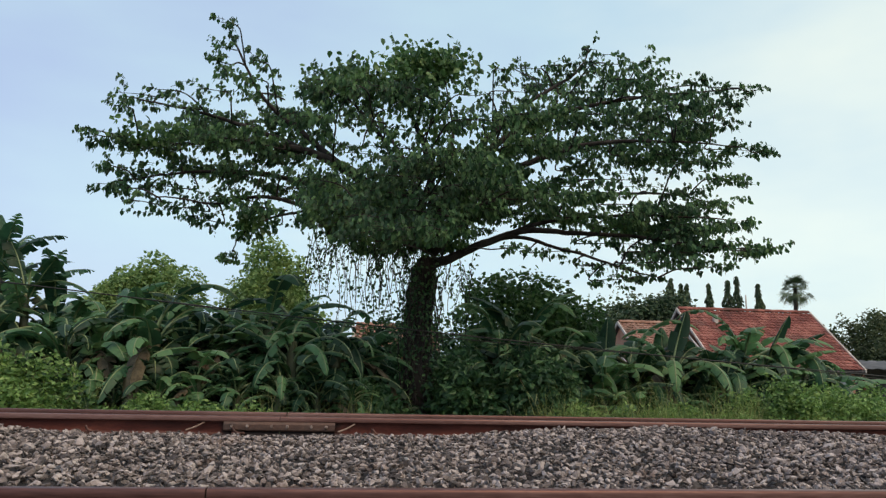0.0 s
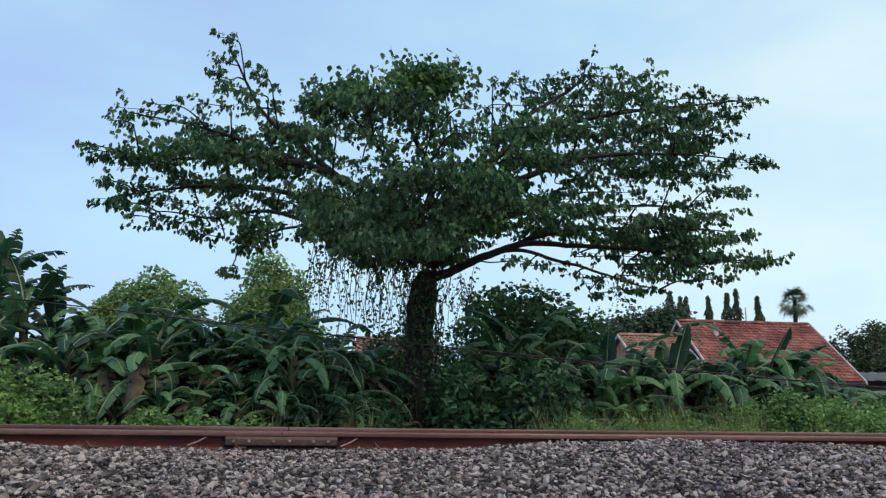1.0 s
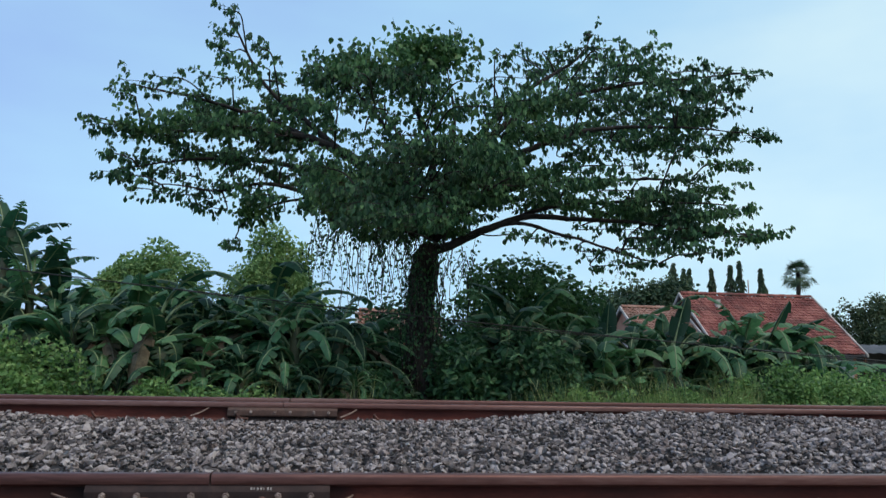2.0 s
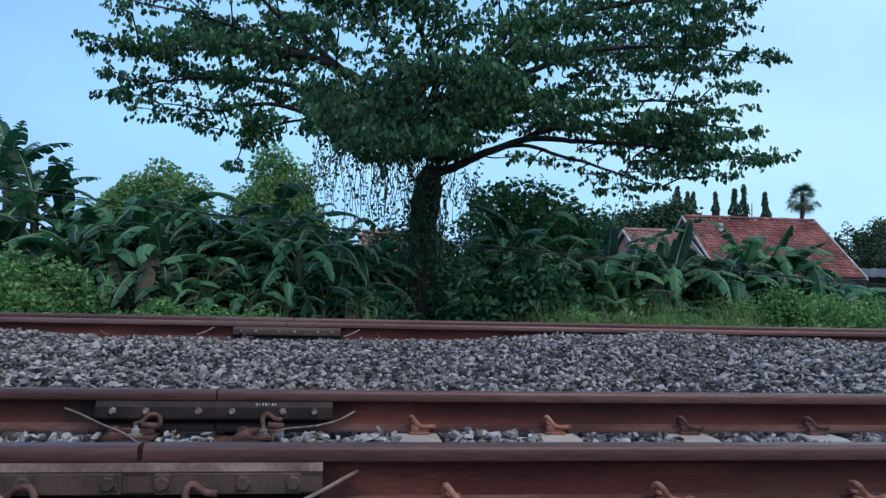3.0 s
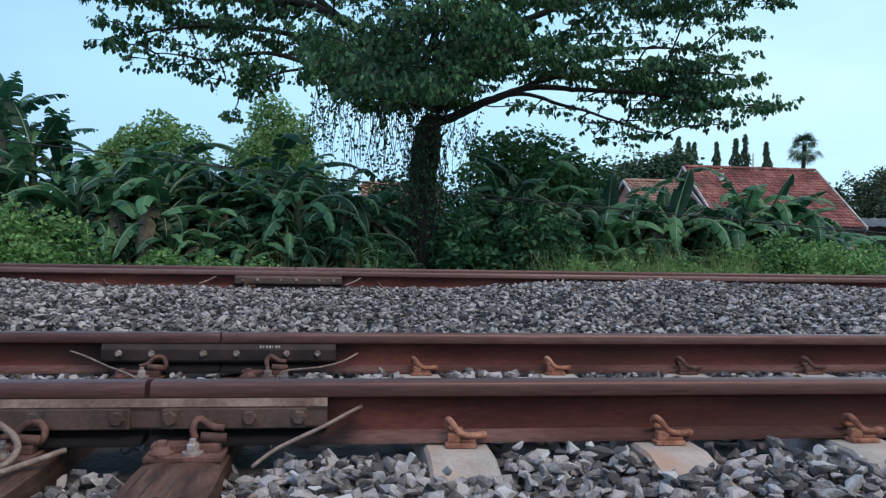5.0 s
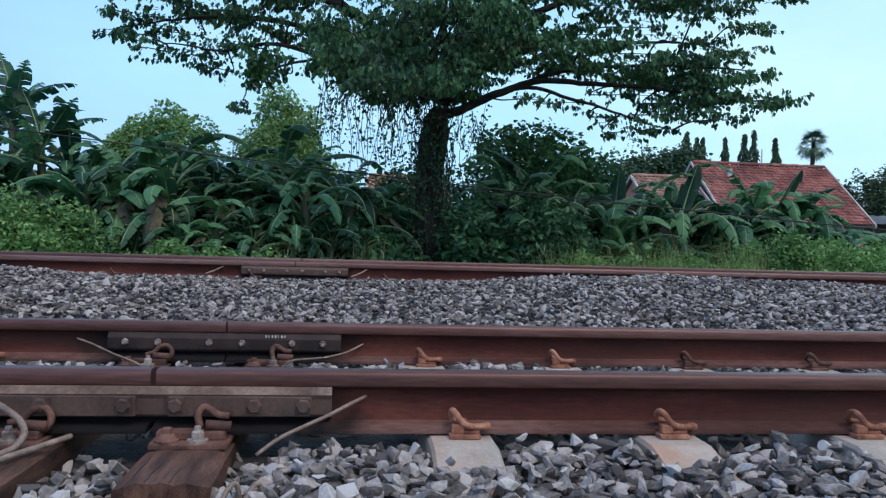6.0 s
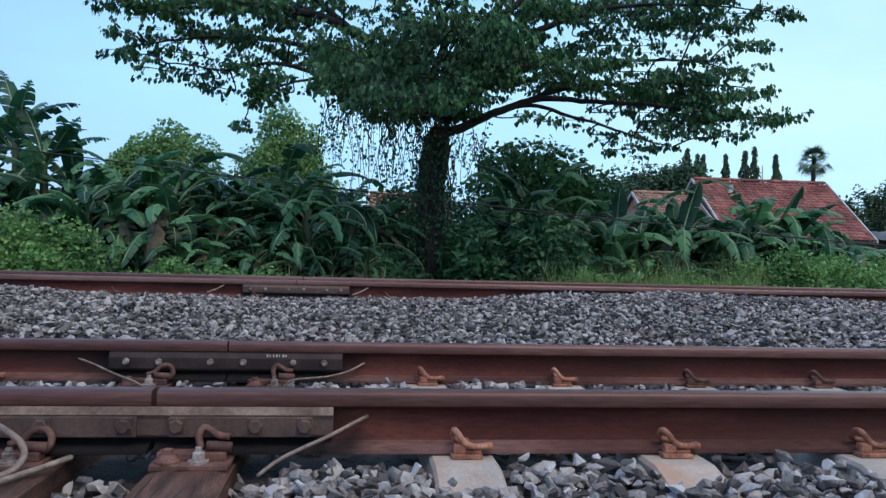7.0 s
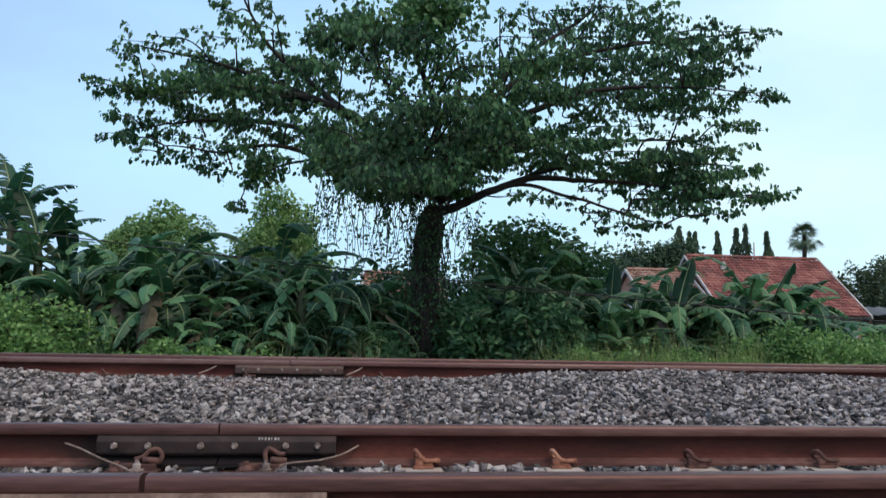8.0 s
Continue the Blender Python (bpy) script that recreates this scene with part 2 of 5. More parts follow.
class Geo:
    """Collects vertices and faces for one mesh."""

    def __init__(self):
        self.v, self.f, self.m, self.n = [], [], [], 0

    def add(self, v, f, mat=0):
        v, f = np.asarray(v, float).reshape(-1, 3), np.asarray(f, int)
        self.v.append(v)
        self.f.append(f + self.n)
        self.m.append(np.full(len(f), mat))
        self.n += len(v)
        return self

    def mesh(self, name, mats, smooth=False):
        me = bpy.data.meshes.new(name)
        v = np.concatenate(self.v)
        me.vertices.add(len(v))
        me.vertices.foreach_set("co", v.ravel())
        sizes = np.concatenate([np.full(len(f), f.shape[1]) for f in self.f])
        loops = np.concatenate([f.ravel() for f in self.f])
        me.loops.add(len(loops))
        me.loops.foreach_set("vertex_index", loops.astype(np.int32))
        me.polygons.add(len(sizes))
        starts = np.concatenate([[0], np.cumsum(sizes)[:-1]])
        me.polygons.foreach_set("loop_start", starts.astype(np.int32))
        me.polygons.foreach_set("material_index", np.concatenate(self.m).astype(np.int32))
        for m in (mats if isinstance(mats, (list, tuple)) else [mats]):
            me.materials.append(m)
        me.update(calc_edges=True)
        me.validate()
        me.polygons.foreach_set("use_smooth", np.full(len(me.polygons), bool(smooth)))
        return me

    def thing(self, name, mats, smooth=False, parent=None, label="", **tags):
        ob = new(name, self.mesh(name, mats, smooth))
        if parent:
            ob.parent = parent
        return tagged(ob, label, **tags)


def empty(name, label, category, group="", at=(0, 0, 0)):
    ob = new(name)
    ob.location = at
    ob.empty_display_size = 0.1
    return tagged(ob, label, category, group)


def boxgeo(g, x0, x1, y0, y1, z0, z1, mat=0, bevel=0.0):
    bm = bmesh.new()
    bmesh.ops.create_cube(bm, size=1, matrix=Matrix.Translation(((x0 + x1) / 2, (y0 + y1) / 2, (z0 + z1) / 2)) @ Matrix.Diagonal((x1 - x0, y1 - y0, z1 - z0, 1)))
    if bevel:
        bmesh.ops.bevel(bm, geom=bm.edges[:], offset=bevel, segments=2, affect="EDGES", profile=0.5)
    return from_bm(g, bm, mat)


def from_bm(g, bm, mat=0):
    bm.verts.index_update()
    v = [p.co[:] for p in bm.verts]
    by = {}
    for f in bm.faces:
        by.setdefault(len(f.verts), []).append([p.index for p in f.verts])
    base = g.n
    first = True
    for k, fs in by.items():
        if first:
            g.add(v, fs, mat)
            first = False
        else:
            g.f.append(np.asarray(fs, int) + base)
            g.m.append(np.full(len(fs), mat))
    bm.free()
    return g


def tube(g, pts, radii, sides=8, mat=0, cap=True):
    """A tapered round tube along a line of points."""
    p = np.asarray(pts, float)
    r = np.full(len(p), radii) if np.isscalar(radii) else np.asarray(radii, float)
    d = np.gradient(p, axis=0)
    d /= np.linalg.norm(d, axis=1)[:, None] + 1e-9
    up = np.array([0.31, 0.22, 0.92]) if abs(d[0][2]) < 0.8 else np.array([0.9, 0.3, 0.1])
    a = np.cross(d, up)
    a /= np.linalg.norm(a, axis=1)[:, None] + 1e-9
    b = np.cross(d, a)
    ang = np.arange(sides) * 2 * np.pi / sides
    v = p[:, None] + r[:, None, None] * (np.cos(ang)[None, :, None] * a[:, None] + np.sin(ang)[None, :, None] * b[:, None])
    k = len(p)
    i, j = np.meshgrid(np.arange(k - 1), np.arange(sides), indexing="ij")
    j2 = (j + 1) % sides
    f = np.stack([i * sides + j, i * sides + j2, (i + 1) * sides + j2, (i + 1) * sides + j], -1).reshape(-1, 4)
    base = g.n
    g.add(v.reshape(-1, 3), f, mat)
    if cap:
        g.f.append(np.array([[base + q for q in range(sides)][::-1], [base + (k - 1) * sides + q for q in range(sides)]]))
        g.m.append(np.full(2, mat))
    return g


def smooth_line(pts, n):
    """A soft curve through a few points (Catmull-Rom)."""
    p = np.asarray(pts, float)
    q = np.vstack([2 * p[0] - p[1], p, 2 * p[-1] - p[-2]])
    out = []
    for s in np.linspace(0, len(p) - 1 - 1e-6, n):
        k = int(s)
        u = s - k
        a, b, c, d = q[k:k + 4]
        out.append(0.5 * (2 * b + (c - a) * u + (2 * a - 5 * b + 4 * c - d) * u * u + (3 * b - a - 3 * c + d) * u ** 3))
    return np.array(out)


def extrude_x(g, profile, x0, x1, mats=None, cuts=1):
    """A closed (y, z) outline drawn along x, with end caps; mats gives a slot for each side."""
    pr = np.asarray(profile, float)
    k = len(pr)
    xs = np.linspace(x0, x1, cuts + 1)
    v = np.concatenate([np.column_stack([np.full(k, x), pr]) for x in xs])
    base = g.n
    g.v.append(v)
    g.n += len(v)
    for c in range(cuts):
        f = np.array([[c * k + i, c * k + (i + 1) % k, (c + 1) * k + (i + 1) % k, (c + 1) * k + i] for i in range(k)]) + base
        g.f.append(f)
        g.m.append(np.asarray(mats if mats is not None else [0] * k))
    g.f.append(np.array([list(range(k))[::-1], [cuts * k + i for i in range(k)]]) + base)
    g.m.append(np.zeros(2, int))
    return g


def scatter(g, tv, tf, pos, rot, scale, mat=0):
    """Copies of a small template at many places, joined into one mesh."""
    tv, tf, pos = np.asarray(tv, float), np.asarray(tf, int), np.asarray(pos, float)
    if not len(pos):
        return g
    scale = np.asarray(scale, float)
    sv = tv[None] * (scale[:, None, None] if scale.ndim == 1 else scale[:, None, :])
    v = np.einsum("nij,nkj->nki", rot, sv) + pos[:, None]
    f = tf[None] + (np.arange(len(pos)) * len(tv))[:, None, None]
    return g.add(v.reshape(-1, 3), f.reshape(-1, tf.shape[1]), mat)


def frames_from(direction, normal):
    """Rotations whose y axis is the given direction and whose z axis is near the given normal."""
    d = direction / (np.linalg.norm(direction, axis=1)[:, None] + 1e-9)
    x = np.cross(d, normal)
    x /= np.linalg.norm(x, axis=1)[:, None] + 1e-9
    return np.stack([x, d, np.cross(x, d)], -1)


LEAF_V = np.array([(0, 0, 0), (-0.30, 0.20, 0.05), (-0.34, 0.52, 0.07), (0, 1.0, -0.04), (0.34, 0.52, 0.07), (0.30, 0.20, 0.05)])
LEAF_F = np.array([(0, 3, 2, 1), (0, 5, 4, 3)])


def leaves(g, pos, size, droop=0.8, spread=0.7, outward=None, mat=0, narrow=1.0):
    n = len(pos)
    d = rng.normal(0, spread, (n, 3))
    d[:, 2] = d[:, 2] * 0.5 - droop
    if outward is not None:
        d += outward
    r = frames_from(d, rng.normal(0, 1, (n, 3)) + np.array([0, -0.4, 0.6]))
    s = size * rng.uniform(0.65, 1.25, n)
    return scatter(g, LEAF_V, LEAF_F, pos, r, np.column_stack([s * narrow, s, s]), mat)


# ---- ground and ballast ----
def ground_z(y):
    return float(np.interp(y, [-2400, -8, -3, 9.6, 13, 20, 2400], [-0.9, -0.9, -0.2, -0.12, -0.22, -0.8, -0.8]))


g = Geo()
ys = [-2400, -400, -60, -20, -8, -5, -3, 0, 5, 9.6, 11, 13, 15, 17, 20, 30, 60, 150, 500, 2400]
xs = [-2400, -500, -150, -60, -30, -15, -8, -4, 0, 4, 8, 15, 30, 60, 150, 500, 2400]
g.add([(x, y, ground_z(y)) for y in ys for x in xs],
      [(j * len(xs) + i, j * len(xs) + i + 1, (j + 1) * len(xs) + i + 1, (j + 1) * len(xs) + i) for j in range(len(ys) - 1) for i in range(len(xs) - 1)])
g.thing("ground", M_GROUND, True, None, "weedy brown soil beside the railway", category="ground", kind="structure")

Y1, Y2, Y3, Y4 = 2.0, 3.137, 6.80, 7.937
LIFT = 0.135
JOINT, JOINT3, JOINT4 = -0.582, -0.600, -0.622


def bed_z(x, y):
    """Height of the ballast: level round the near track, rising to an uneven crest before the far one, then a shoulder."""
    crest = np.interp(x, [-9, -2.9, -2.5, -1.6, -0.4, 0.3, 1.0, 1.5, 2.5, 3.8, 4.7, 9], [0.21, 0.21, 0.185, 0.148, 0.142, 0.162, 0.178, 0.218, 0.248, 0.236, 0.214, 0.205])
    near = np.interp(y, [-3.2, -1.6, 0.4, 1.5, 1.85, 2.2, 2.6, 3.0, 3.4], [-0.24, -0.16, -0.07, -0.006, -0.010, -0.008, 0.004, 0.0, -0.005])
    rise = np.clip((y - 3.4) / (6.3 - 3.4), 0, 1)
    far = np.interp(y, [6.3, 6.62, 7.0, 7.7, 8.3, 9.6], [1.0, 0.98, 0.55, 0.5, 0.4, -1.0])
    top = np.where(far > 0, far * crest, far * 0.22)
    z = np.where(y < 3.4, near, np.where(y < 6.3, near * (1 - rise) + crest * (rise ** 0.85), top))
    return z + 0.012 * np.sin(x * 3.1 + y * 2.3) * np.sin(x * 1.3 - y * 3.7)


bx, by = np.linspace(-26, 26, 209), np.linspace(-3.2, 9.6, 90)
gx, gy = np.meshgrid(bx, by, indexing="ij")
i, j = np.meshgrid(np.arange(len(bx) - 1), np.arange(len(by) - 1), indexing="ij")
k = len(by)
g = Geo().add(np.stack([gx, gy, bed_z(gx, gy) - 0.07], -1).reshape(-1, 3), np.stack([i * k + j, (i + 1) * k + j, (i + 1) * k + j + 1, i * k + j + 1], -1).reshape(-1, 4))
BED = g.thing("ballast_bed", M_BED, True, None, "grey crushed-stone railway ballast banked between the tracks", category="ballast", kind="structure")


def stone_shape(seed):
    r = np.random.default_rng(seed)
    bm = bmesh.new()
    for p in r.normal(0, 1, (int(r.integers(11, 14)), 3)):
        bm.verts.new(Vector(p).normalized() * r.uniform(0.86, 1.07))
    bmesh.ops.convex_hull(bm, input=bm.verts[:])
    for v in [v for v in bm.verts if not v.link_faces]:
        bm.verts.remove(v)
    bmesh.ops.triangulate(bm, faces=bm.faces[:])
    bm.verts.index_update()
    out = np.array([v.co[:] for v in bm.verts]) * r.uniform((0.95, 0.6, 0.38), (1.45, 1.0, 0.72)), np.array([[v.index for v in f.verts] for f in bm.faces])
    bm.free()
    return out


STONES = [stone_shape(s) for s in range(24)]


def random_turns(n, tilt=0.62):
    """Rotations that lie mostly flat, turned at random."""
    a, t, d = rng.uniform(0, 2 * np.pi, n), rng.normal(0, tilt, n), rng.uniform(0, 2 * np.pi, n)
    ca, sa, ct, s_t, cd, sd = np.cos(a), np.sin(a), np.cos(t), np.sin(t), np.cos(d), np.sin(d)
    o, z = np.ones(n), np.zeros(n)
    rz = np.stack([np.stack([ca, -sa, z], -1), np.stack([sa, ca, z], -1), np.stack([z, z, o], -1)], 1)
    rx = np.stack([np.stack([o, z, z], -1), np.stack([z, ct, -s_t], -1), np.stack([z, s_t, ct], -1)], 1)
    rd = np.stack([np.stack([cd, -sd, z], -1), np.stack([sd, cd, z], -1), np.stack([z, z, o], -1)], 1)
    return rd @ rx @ rz


CONCRETE_X = [0.222 + 0.572 * q for q in range(-28, 38) if not -1.35 < 0.222 + 0.572 * q < 0.1]
WOOD_X = [-0.472, -0.885]


def clear_of_track(p, r):
    """True for stones that do not lie under a rail or on a sleeper's top."""
    ok = np.ones(len(p), bool)
    for y in (Y1, Y2):
        ok &= np.abs(p[:, 1] - y) > 0.075 + r * 0.6
    for y in (Y3, Y4):
        ok &= np.abs(p[:, 1] - y) > 0.06 + r * 0.6
    on = (p[:, 1] > 1.705) & (p[:, 1] < 3.08)
    for x in CONCRETE_X:
        ok &= ~(on & (np.abs(p[:, 0] - x) < 0.085 + r * 0.4))
    on = (p[:, 1] > 1.40) & (p[:, 1] < 3.66)
    for x in WOOD_X:
        ok &= ~(on & (np.abs(p[:, 0] - x) < 0.10 + r * 0.5))
    return ok


def lay_stones(g, n, x0, x1, y0, y1, smin, smax, lift=0.0, keep=None):
    p = np.column_stack([rng.uniform(x0, x1, n), rng.uniform(y0, y1, n), np.zeros(n)])
    r = rng.uniform(smin, smax, n) * 0.5
    big = rng.random(n) < 0.12
    r[big] *= 1.3
    p[:, 2] = bed_z(p[:, 0], p[:, 1]) - 0.012 + rng.uniform(-0.034, 0.016, n) + lift
    # the gravel is lowered beside the wooden sleepers at the joint so the camera sees their tops
    sink = np.clip(1 - np.abs(p[:, 0] + 0.55) / 0.42, 0, 1) * (p[:, 1] > 1.3) * (p[:, 1] < 1.95)
    p[:, 2] -= 0.035 * np.minimum(1, sink * 2)
    ok = clear_of_track(p, r)
    if keep is not None:
        ok &= keep(p)
    p, r = p[ok], r[ok]
    turns, kind = random_turns(len(p)), rng.integers(0, len(STONES), len(p))
    if g is None:
        return p, r, turns, kind
    for q, (tv, tf) in enumerate(STONES):
        s = kind == q
        scatter(g, tv, tf, p[s], turns[s], r[s])
    return g


g = Geo()
lay_stones(g, 24000, -3.9, 6.0, 3.2, 6.74, 0.028, 0.052)
lay_stones(g, 2600, -4.2, 6.0, 6.0, 6.74, 0.030, 0.052, 0.010)
lay_stones(g, 3600, -1.9, 3.3, 2.0, 3.2, 0.035, 0.062)
lay_stones(g, 2400, -1.9, 3.3, 2.55, 3.05, 0.026, 0.048, 0.002)
lay_stones(g, 5400, -1.5, 2.2, 1.15, 2.0, 0.030, 0.055, -0.014)
lay_stones(g, 800, -1.5, 2.2, 1.22, 1.70, 0.032, 0.056, 0.004)
lay_stones(g, 9000, -9, 11, -2.6, 9.2, 0.045, 0.085, 0, lambda p: ~((p[:, 0] > -1.5) & (p[:, 0] < 2.2) & (p[:, 1] > 1.15) & (p[:, 1] < 6.7)))
lay_stones(g, 4200, -5, 6.5, 0.1, 3.2, 0.036, 0.066, 0, lambda p: ~((p[:, 0] > -1.5) & (p[:, 0] < 2.2) & (p[:, 1] > 1.15)))
lay_stones(g, 1800, -1.5, 2.2, 0.4, 1.2, 0.034, 0.062)
for x0, x1 in ((-4.2, -1.5), (2.2, 5.2)):
    lay_stones(g, 4200, x0, x1, 0.4, 2.0, 0.032, 0.060, -0.008)
    lay_stones(g, 1500, x0, x1, 2.0, 3.2, 0.032, 0.058, 0.0)
g.thing("loose_gravel", M_STONE, False, BED, "", kind="stuff")
p, r, turns, kind = lay_stones(None, 700, -1.15, 1.75, 1.30, 1.90, 0.032, 0.058, 0.006)
STONE_MESH = [Geo().add(tv, tf).mesh("stone", M_STONE1) for tv, tf in STONES]
for q in range(min(300, len(p))):
    ob = new("stone", STONE_MESH[kind[q]])
    ob.parent = BED
    m3 = Matrix(turns[q].tolist()).to_4x4()
    ob.matrix_basis = Matrix.Translation(p[q].tolist()) @ m3 @ Matrix.Scale(float(r[q]), 4)

# ---- rails ----
FOOT = [(0.070, 0.0), (0.070, 0.009), (0.0685, 0.0115), (0.058, 0.0142), (0.045, 0.0175), (0.032, 0.0215), (0.023, 0.0265)]
WEB = [(0.023, 0.0265), (0.0165, 0.032), (0.0125, 0.039), (0.0098, 0.048), (0.0085, 0.060), (0.008, 0.074), (0.0086, 0.088), (0.0105, 0.099), (0.0145, 0.107)]
HEAD = [(0.0145, 0.107), (0.022, 0.1125), (0.0325, 0.1165), (0.0350, 0.1185), (0.0358, 0.123), (0.0352, 0.143), (0.0335, 0.150), (0.030, 0.1545), (0.024, 0.1572), (0.012, 0.1588), (0.0, 0.159)]


def rail(y, z, x0, x1, label):
    """A flat-bottomed rail: foot, web and head."""
    thing = empty("rail", label, "rail", "rails of the two tracks", ((x0 + x1) / 2, y, z))
    for name, half, mat in (("rail_foot", FOOT, M_FOOT), ("rail_web", WEB, M_RUST), ("rail_head", HEAD, M_HEAD)):
        g = Geo()
        extrude_x(g, half + [(-a, b) for a, b in reversed(half) if a > 0], (x0 - x1) / 2, (x1 - x0) / 2, None, 4)
        ob = g.thing(name, mat, True, thing, "worn paler running surface" if name == "rail_head" else "")
        ob.data.set_sharp_from_angle(angle=radians(38))
    return thing


NEAR_LABEL, FAR_LABEL = "rust-brown steel rail with a worn head, on sleepers", "rust-brown steel rail half sunk in heaped ballast"
for y, z, gap, label in ((Y1, 0, 0.014, NEAR_LABEL), (Y2, 0, 0.007, NEAR_LABEL), (Y3, LIFT, 0.006, FAR_LABEL), (Y4, LIFT, 0.010, FAR_LABEL)):
    at = JOINT if y < Y3 else (JOINT3 if y == Y3 else JOINT4)
    rail(y, z, -26, at - gap / 2, label)
    rail(y, z, at + gap / 2, 26, label)


def hexagon(g, x, y, z, r, length, mat=0):
    """A hexagonal bolt head on the outer face (-y), slightly domed."""
    a = np.arange(6) * np.pi / 3 + rng.uniform(0, 1)
    rings = [(0, r), (-length * 0.75, r), (-length, r * 0.82)]
    v = [(x + rr * math.cos(t), y + yy, z + rr * math.sin(t)) for yy, rr in rings for t in a]
    f = [(q * 6 + k, q * 6 + (k + 1) % 6, (q + 1) * 6 + (k + 1) % 6, (q + 1) * 6 + k) for q in range(2) for k in range(6)]
    base = g.n
    g.add(v, f, mat)
    g.f.append(np.array([[base + 12 + k for k in range(6)]]))
    g.m.append(np.array([mat]))
    return g


BOLTS = [-0.393, -0.266, -0.066, 0.064, 0.263, 0.388]


def fishplate(y, z, big, label, bolt_r, at=JOINT):
    """The bar that joins two rails: an angled plate along the web with six bolts."""
    prof = [(-0.009, 0.042), (-0.022, 0.034), (-0.040, 0.042), (-0.044, 0.050), (-0.044, 0.092), (-0.040, 0.100), (-0.030, 0.1155), (-0.010, 0.108)]
    if big:
        prof = [(-0.009, 0.040), (-0.024, 0.033), (-0.046, 0.040), (-0.050, 0.046), (-0.050, 0.086), (-0.054, 0.098), (-0.036, 0.1165), (-0.010, 0.108)]
    g = Geo()
    extrude_x(g, [(y + a, z + b) for a, b in prof], at - 0.461, at + 0.461, [0, 0, 0, 0, 0, 1 if big else 0, 0, 0], 3)
    plate = g.thing("fishplate", [M_PLATE if big or z else M_STEEL, M_DUST_LIT], False, None, label, category="fishplate", group="rail joints")
    if big:
        for a, b in ((-0.50, -0.036), (0.045, 0.405)):
            s = Geo()
            boxgeo(s, at + a, at + b, y - 0.060, y - 0.0495, z + 0.042, z + 0.094, 0, 0.002)
            s.thing("cover_plate", M_PLATE, False, plate)
    for b in BOLTS:
        s = Geo()
        front = y - (0.060 if big else 0.044)
        hexagon(s, at + b, front, z + (0.071 if big else 0.077), bolt_r, 0.016, 0)
        if big:
            boxgeo(s, at + b - 0.021, at + b + 0.021, front - 0.004, front + 0.001, z + 0.052, z + 0.092, 1, 0.001)
        bolt = s.thing("bolt", [M_PLATE if big else M_BOLT, M_PLATE], False, plate)
        if not big:
            s = Geo()
            tube(s, [(at + b, front - 0.012, z + 0.076), (at + b, front - 0.030, z + 0.076)], 0.0065, 8)
            s.thing("bolt_end", M_BOLT, False, bolt)
    return plate


fishplate(Y1, 0, True, "dusty brown fishplate bolted over the near rail joint", 0.0195)
PLATE2 = fishplate(Y2, 0, False, "dark oiled fishplate with six bright bolts on a rail joint", 0.0140)
fishplate(Y3, LIFT, False, "rusty fishplate on the far rail joint above ballast", 0.014, JOINT3)
s = Geo()
for q, w in enumerate((0.007, 0.004, 0.006, 0.007, 0.003, 0.008, 0.006)):
    x = JOINT + 0.155 + q * 0.0125
    boxgeo(s, x, x + w, Y2 - 0.0405, Y2 - 0.0385, 0.0975, 0.1085)
s.thing("chalk_marking", M_TEXT, False, PLATE2, "faint pale chalk marks")


# ---- sleepers and fastenings ----
def concrete_sleeper(x, yc, z, label, group):
    """A tapered concrete sleeper with chamfered ends and a slightly lower middle."""
    g = Geo()
    prof = [(-1.0, -0.072), (-0.86, -0.038), (-0.74, -0.006), (-0.38, -0.004), (-0.25, -0.022), (0.25, -0.022), (0.38, -0.004), (0.74, -0.006), (0.86, -0.038), (1.0, -0.072)]
    v, f = [], []
    for yy, zz in prof:
        for hw, dz in ((0.118, -0.19 - zz), (0.088, -0.010), (0.080, 0), (-0.080, 0), (-0.088, -0.010), (-0.118, -0.19 - zz)):
            v.append((x + hw, yc + yy, z + zz + dz))
    for q in range(len(prof) - 1):
        for k in range(5):
            f.append((q * 6 + k, (q + 1) * 6 + k, (q + 1) * 6 + k + 1, q * 6 + k + 1))
    base = g.n
    g.add(v, f)
    g.f.append(np.array([[0, 1, 2, 3, 4, 5], [(len(prof) - 1) * 6 + k for k in range(5, -1, -1)]]) + base)
    g.m.append(np.zeros(2, int))
    return g.thing("concrete_sleeper", M_CONC, False, None, label, category="sleeper", group=group)


for x in CONCRETE_X:
    concrete_sleeper(x, (Y1 + Y2) / 2, 0, "pale concrete sleeper with rust stains, bedded in gravel", "sleepers of the near track")
for q in range(-22, 24, 2):
    concrete_sleeper(0.2 + 0.58 * q, (Y3 + Y4) / 2, LIFT, "concrete sleeper nearly buried under heaped ballast", "sleepers of the far track")


